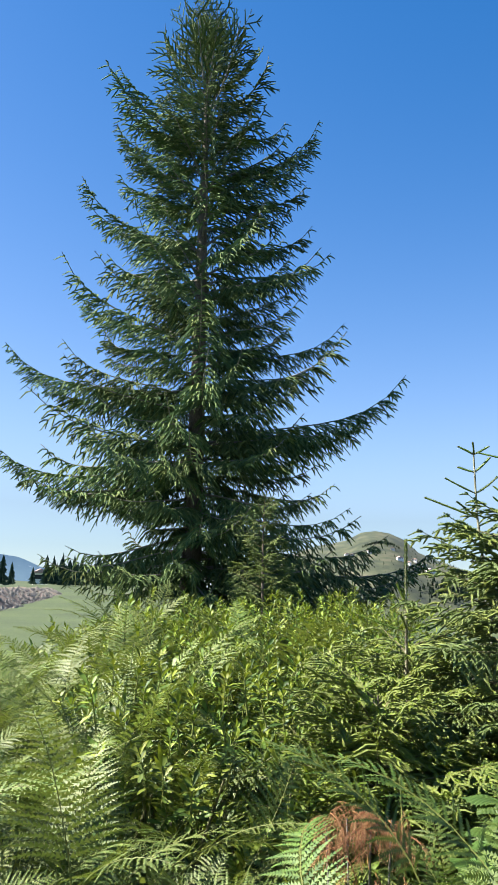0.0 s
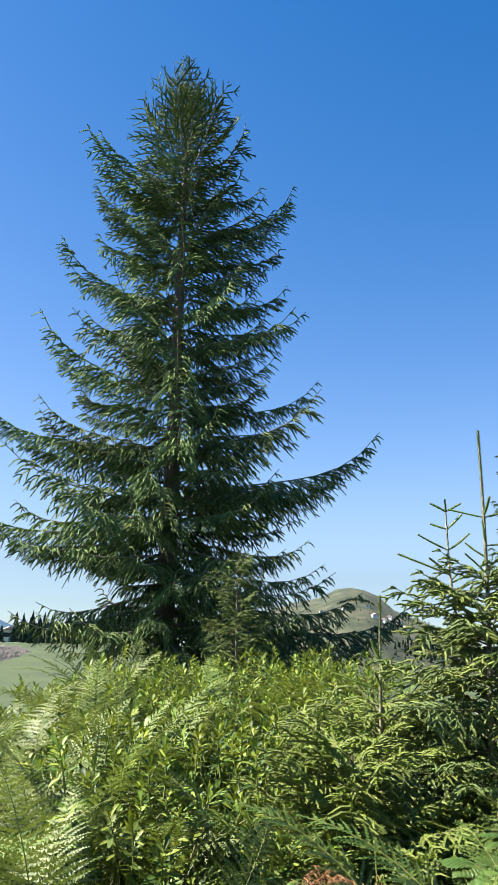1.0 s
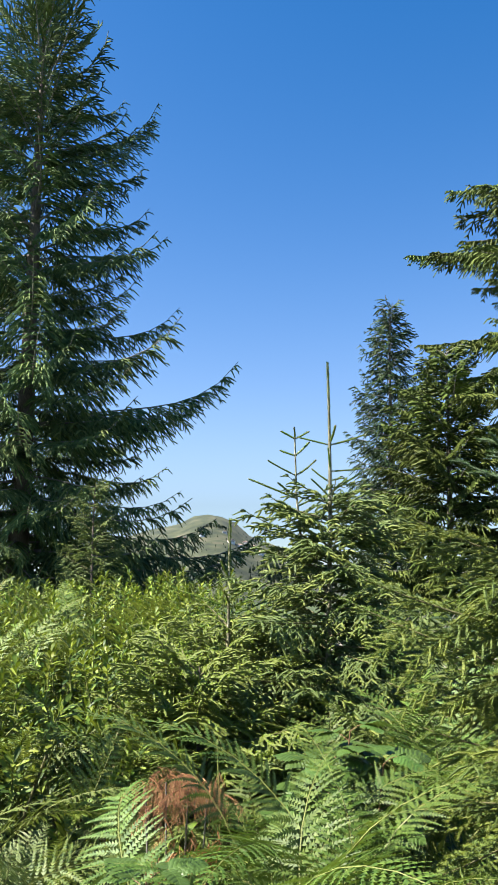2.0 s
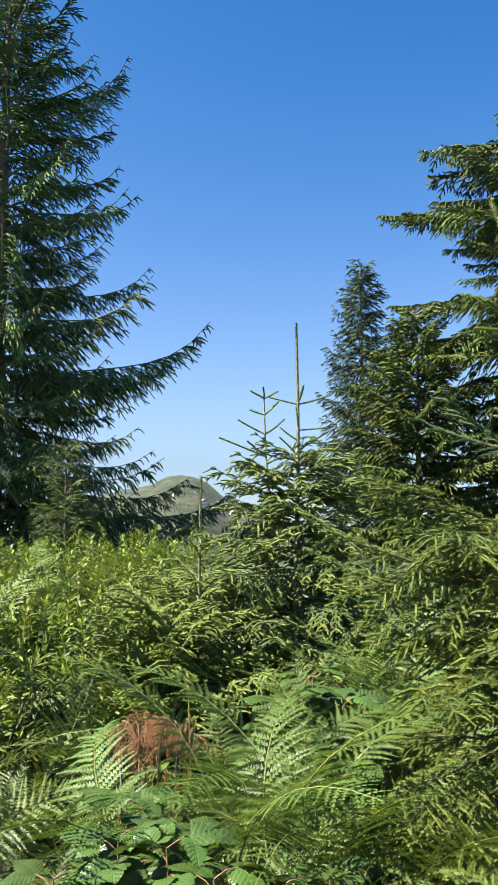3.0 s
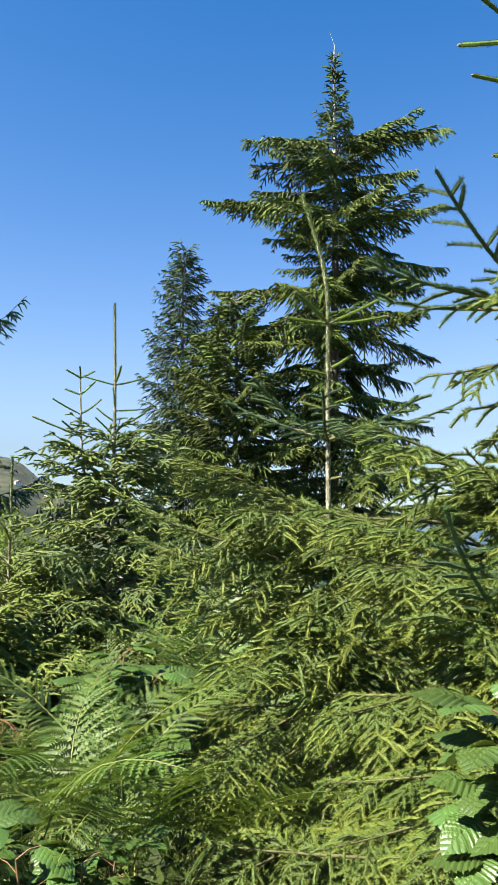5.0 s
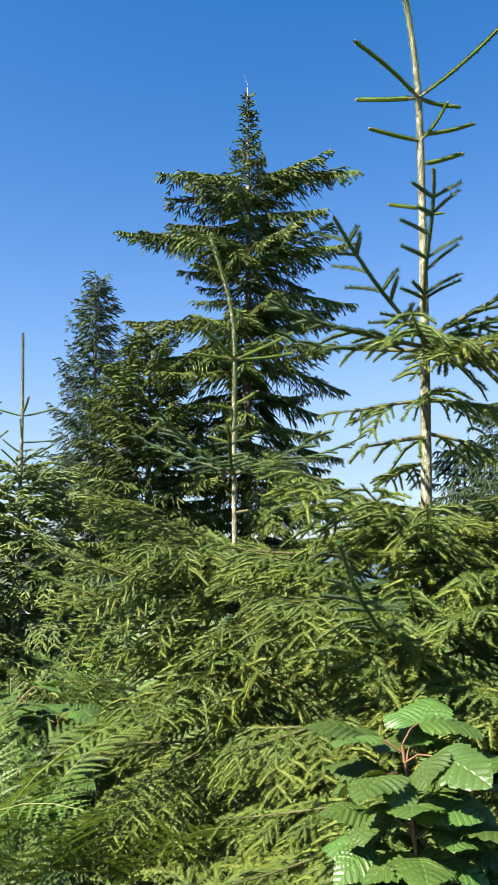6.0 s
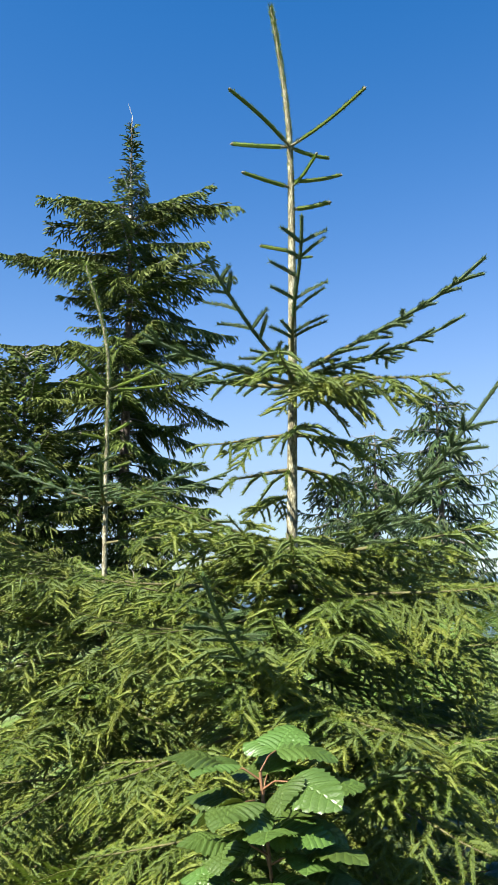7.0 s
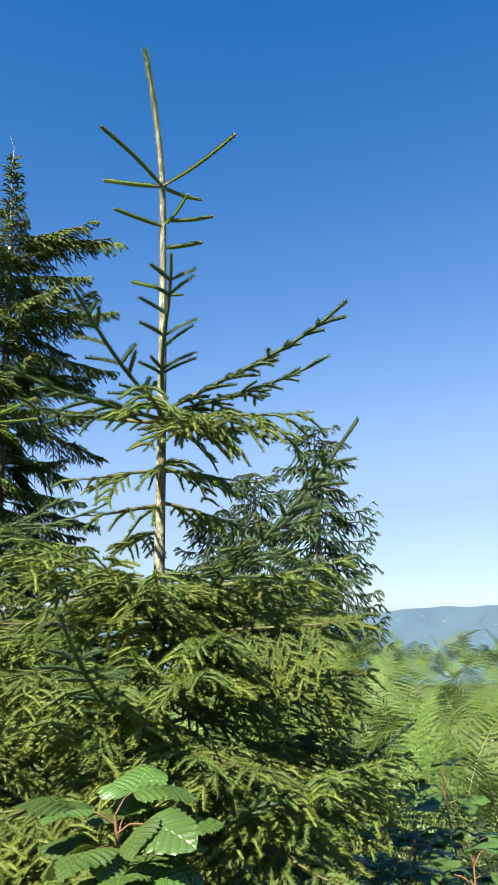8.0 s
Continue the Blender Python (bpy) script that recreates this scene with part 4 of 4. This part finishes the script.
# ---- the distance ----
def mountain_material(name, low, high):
    """Far wooded slopes; the haze of kilometres of air is painted on as bluish emission."""
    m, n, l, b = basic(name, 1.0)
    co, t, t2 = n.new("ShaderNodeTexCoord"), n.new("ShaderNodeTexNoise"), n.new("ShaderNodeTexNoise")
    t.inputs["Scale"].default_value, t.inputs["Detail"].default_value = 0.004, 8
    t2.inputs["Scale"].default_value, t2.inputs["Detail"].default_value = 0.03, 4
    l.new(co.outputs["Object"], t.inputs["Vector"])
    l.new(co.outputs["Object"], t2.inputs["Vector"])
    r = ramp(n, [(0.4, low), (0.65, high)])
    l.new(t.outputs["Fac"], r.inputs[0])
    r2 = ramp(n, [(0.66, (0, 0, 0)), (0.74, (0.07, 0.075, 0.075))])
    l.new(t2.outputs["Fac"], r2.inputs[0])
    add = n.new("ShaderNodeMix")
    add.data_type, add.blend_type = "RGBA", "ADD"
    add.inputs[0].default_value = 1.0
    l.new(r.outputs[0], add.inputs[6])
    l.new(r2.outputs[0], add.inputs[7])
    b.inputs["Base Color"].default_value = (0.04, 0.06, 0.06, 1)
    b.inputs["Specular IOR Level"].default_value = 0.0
    # the glow stands in for air light; the slope itself emits nothing
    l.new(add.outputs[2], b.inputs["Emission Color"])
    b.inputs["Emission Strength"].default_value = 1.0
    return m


# emitted blues that imitate haze over the ridge
M_MOUNTAIN_HAZE = mountain_material("slope_haze_glow", (0.018, 0.036, 0.075), (0.033, 0.056, 0.097))


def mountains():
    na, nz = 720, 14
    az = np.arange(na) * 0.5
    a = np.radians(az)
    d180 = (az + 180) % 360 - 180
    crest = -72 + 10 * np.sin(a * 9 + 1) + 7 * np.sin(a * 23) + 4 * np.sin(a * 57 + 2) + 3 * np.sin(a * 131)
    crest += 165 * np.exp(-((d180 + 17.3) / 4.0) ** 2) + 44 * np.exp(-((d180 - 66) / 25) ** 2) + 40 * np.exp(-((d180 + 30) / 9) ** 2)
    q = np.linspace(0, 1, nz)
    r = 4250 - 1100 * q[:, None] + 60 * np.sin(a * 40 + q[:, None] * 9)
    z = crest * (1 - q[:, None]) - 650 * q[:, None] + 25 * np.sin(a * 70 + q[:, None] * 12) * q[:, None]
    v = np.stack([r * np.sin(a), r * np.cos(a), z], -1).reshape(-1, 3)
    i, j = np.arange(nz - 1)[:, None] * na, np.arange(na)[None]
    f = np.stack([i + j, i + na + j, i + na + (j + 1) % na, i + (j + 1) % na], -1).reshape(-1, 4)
    tagged(new("backdrop", mesh_from("backdrop", [(v, f)], M_MOUNTAIN_HAZE, True)), "distant wooded mountain ridge backdrop, blue haze painted as glow", "mountains", kind="structure")


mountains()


def hill_point(az, elev, start=700):
    """Where the sight line from the eye first meets the hill."""
    r = np.arange(start, 1700, 2.0)
    x, y = -0.15 + r * math.sin(radians(az)), 0.3 + r * math.cos(radians(az))
    met = np.nonzero((ground_height(x, y) - 1.6) / r >= math.tan(radians(elev)))[0]
    return at(az, float(r[met[0]]) if len(met) else 1500.0)


M_PLASTER = rough_material("house_plaster", [(0.3, (0.6, 0.58, 0.54)), (0.7, (0.85, 0.83, 0.8))], 0.3)
M_ROOF = rough_material("house_roof", [(0.3, (0.3, 0.16, 0.12)), (0.7, (0.5, 0.4, 0.36))], 0.3)
M_PANE = basic("dark_pane", 0.2)[0]
M_PANE.node_tree.nodes["Principled BSDF"].inputs["Base Color"].default_value = (0.03, 0.035, 0.04, 1)


def block(x0, x1, y0, y1, z0, z1):
    v = [(x, y, z) for z in (z0, z1) for y in (y0, y1) for x in (x0, x1)]
    return np.array(v, float), np.array([[0, 2, 3, 1], [4, 5, 7, 6], [0, 1, 5, 4], [2, 6, 7, 3], [0, 4, 6, 2], [1, 3, 7, 5]])


def house(place, w, d, h, turn, label):
    root = tagged(new("house"), label, "house", "village houses")
    root.matrix_basis = Matrix.Translation(place) @ Matrix.Rotation(radians(turn), 4, "Z")
    part("wall", mesh_from("wall", [block(-w / 2, w / 2, -d / 2, d / 2, -4, h)], M_PLASTER), root)
    e, k = 0.6, h + w * 0.28
    v = np.array([(-w / 2 - e, -d / 2 - e, h - 0.1), (0, -d / 2 - e, k), (w / 2 + e, -d / 2 - e, h - 0.1), (-w / 2 - e, d / 2 + e, h - 0.1), (0, d / 2 + e, k), (w / 2 + e, d / 2 + e, h - 0.1)])
    part("roof", mesh_from("roof", [(v, np.array([[0, 1, 4, 3], [1, 2, 5, 4]])), (v, np.array([[0, 2, 1], [3, 4, 5]])), (v, np.array([[0, 3, 5, 2]]))], M_ROOF), root)
    for i in (-0.28, 0.0, 0.28):
        part("window", mesh_from("window", [block(i * w - 0.6, i * w + 0.6, -d / 2 - 0.05, -d / 2 + 0.1, h * 0.45, h * 0.8)], M_PANE), root)


hr = np.random.default_rng(90)
for az, el, w in ((7.4, 1.5, 7), (8.6, 1.8, 8), (7.0, 1.55, 6), (10.2, 2.0, 7), (10.7, 1.35, 10), (11.7, 1.25, 8), (12.3, 0.95, 8), (12.75, 0.55, 10), (13.0, 0.5, 7), (11.3, 1.05, 7), (14.6, 0.1, 8)):
    house(hill_point(az, el), w, 7, 4, hr.uniform(-30, 30), "small white hill house with a pitched roof")


def far_conifers(name, label, places, seed, mat):
    """A far wood: tiered ragged conifers in one mesh."""
    rng = np.random.default_rng(seed)
    out = []
    for p, h in places:
        tiers, n = 20, 16
        for t in range(tiers):
            q = t / tiers
            z0, z1 = h * (0.08 + 0.8 * q), h * (0.08 + 0.8 * q + 0.16)
            rad = h * 0.2 * (1 - q) ** 0.8 * rng.uniform(0.7, 1.15) + 0.1
            a = np.arange(n) * 2 * np.pi / n + rng.uniform(0, 6)
            rr = rad * rng.uniform(0.5, 1.3, n) * np.where(np.arange(n) % 2, 1.0, 0.3)
            ring = np.stack([rr * np.cos(a), rr * np.sin(a), z0 + rng.normal(0, 0.02, n) * h], -1)
            v = np.concatenate([ring, [[0, 0, min(z1, h)]]]) + np.array(p)
            i = np.arange(n)
            out.append((v, np.stack([i, (i + 1) % n, np.full(n, n)], -1)))
    tagged(new(name, mesh_from(name, out, mat)), label, "woods", kind="stuff")


wr = np.random.default_rng(91)
wood = []
for _ in range(210):
    az = wr.uniform(-13.6, -4)
    wood.append((at(az, wr.uniform(150, 240)), wr.uniform(2.5, 6.5)))
for az, d, h in ((-16.9, 130, 5.2), (-16.3, 138, 4.0), (-14.9, 150, 3.4), (-14.0, 150, 5.6), (-13.6, 158, 4.8)):
    wood.append((at(az, d), h))
far_conifers("woodland", "dark conifer wood at the edge of a meadow", wood, 92, M_HAZY_WOOD)
wood = []
for _ in range(160):
    wood.append((hill_point(14.2 + wr.normal(0, 0.8), wr.normal(-0.9, 0.35), 400), wr.uniform(7, 13)))
for _ in range(150):
    q = wr.uniform(-1, 1)
    wood.append((hill_point(9.4 + 1.3 * q, 2.5 - 0.35 * q * q + wr.normal(0, 0.04), 1300), wr.uniform(2.5, 4.5)))
for _ in range(260):
    wood.append((hill_point(wr.uniform(5, 15), wr.uniform(-1.2, 2.1), 500), wr.uniform(1.2, 4.0)))
far_conifers("hill_woodland", "dark wood on a distant grassy hillside", wood, 93, M_HAZY_WOOD)
house(at(-14.4, 210), 3.4, 3, 3.0, 20, "small white hut beside the wood")


# dirt bank of the track
M_DIRT = rough_material("dirt_bank", [(0.3, (0.09, 0.06, 0.042)), (0.5, (0.15, 0.105, 0.075)), (0.7, (0.23, 0.18, 0.14))], 0.8, fine=12, dist=0.03)
M_ROCK = rough_material("bank_stone", [(0.3, (0.11, 0.095, 0.08)), (0.7, (0.26, 0.24, 0.21))], 1.2)


def bank():
    """An embankment with a level crown that runs away from the viewer, its near side stony."""
    wide = 3.4

    def middle(u):
        return -17.0 - 7.2 * u + 0.5 * np.sin(u * 5), 26.0 + 68.0 * u

    def top(x, y, v):
        side = np.clip((1 - np.abs(v)) / 0.55, 0, 1)
        return ground_height(x, y) - 0.06 + (1.9 - 1.2 * (y - 26) / 68) * side ** 0.85

    u, v = np.meshgrid(np.linspace(0, 1, 90), np.linspace(-1, 1, 28), indexing="ij")
    x, y = middle(u)
    x = x + wide * v
    z = top(x, y, v) + 0.05 * np.sin(x * 2.3) * np.cos(y * 1.7) - 0.12 * np.exp(-((np.abs(v) - 0.2) / 0.07) ** 2)
    i = (np.arange(89)[:, None] * 28 + np.arange(27)[None]).reshape(-1, 1)
    tagged(new("dirt_track", mesh_from("dirt_track", [(np.stack([x, y, z], -1), i + [0, 28, 29, 1])], M_DIRT, True)), "raised brown dirt track with stony edge", "track", kind="structure")
    rng = np.random.default_rng(94)
    out = []
    for _ in range(1300):
        q, w = rng.random(), rng.uniform(0.42, 1.05)
        cx, cy = middle(q)
        c = np.array([cx + wide * w, cy, 0])
        c[2] = top(c[0], c[1], w)
        sz = rng.uniform(0.05, 0.2)
        p = np.array([[1, 0, 0], [-1, 0, 0], [0, 1, 0], [0, -1, 0], [0, 0, 1], [0, 0, -1.0]]) * sz * rng.uniform(0.6, 1.2, (6, 1))
        out.append((p + c, np.array([[0, 2, 4], [2, 1, 4], [1, 3, 4], [3, 0, 4], [2, 0, 5], [1, 2, 5], [3, 1, 5], [0, 3, 5]])))
    tagged(new("stones", mesh_from("stones", out, M_ROCK)), "pale loose stones on a dirt bank", "stones", kind="stuff")


bank()


# ---- low undergrowth ----
def undergrowth():
    rng = np.random.default_rng(80)
    n = 42000
    az, r = np.radians(rng.uniform(-32, 88, n)), np.sqrt(rng.uniform(1.2 ** 2, 12 ** 2, n))
    x, y = -0.15 + r * np.sin(az), 0.3 + r * np.cos(az)
    b = np.stack([x, y, ground_height(x, y) + rng.uniform(0, 0.45, n) ** 1.3], -1)
    d = unit(rng.normal(size=(n, 3)) * [1, 1, 0.4] + [0, 0, 0.7])
    sd = unit(np.cross(d, rng.normal(size=(n, 3))))
    L, W = rng.uniform(0.04, 0.16, (n, 1)), rng.uniform(0.006, 0.02, (n, 1))
    v = np.stack([b, b + d * L * 0.5 + sd * W, b + d * L, b + d * L * 0.5 - sd * W], 1)
    ob = new("undergrowth", mesh_from("undergrowth", [(v.reshape(-1, 3), np.arange(n * 4).reshape(-1, 4))], M_FERN))
    tagged(ob, "low tangled grass and leaves under ferns", "undergrowth", kind="stuff")


undergrowth()
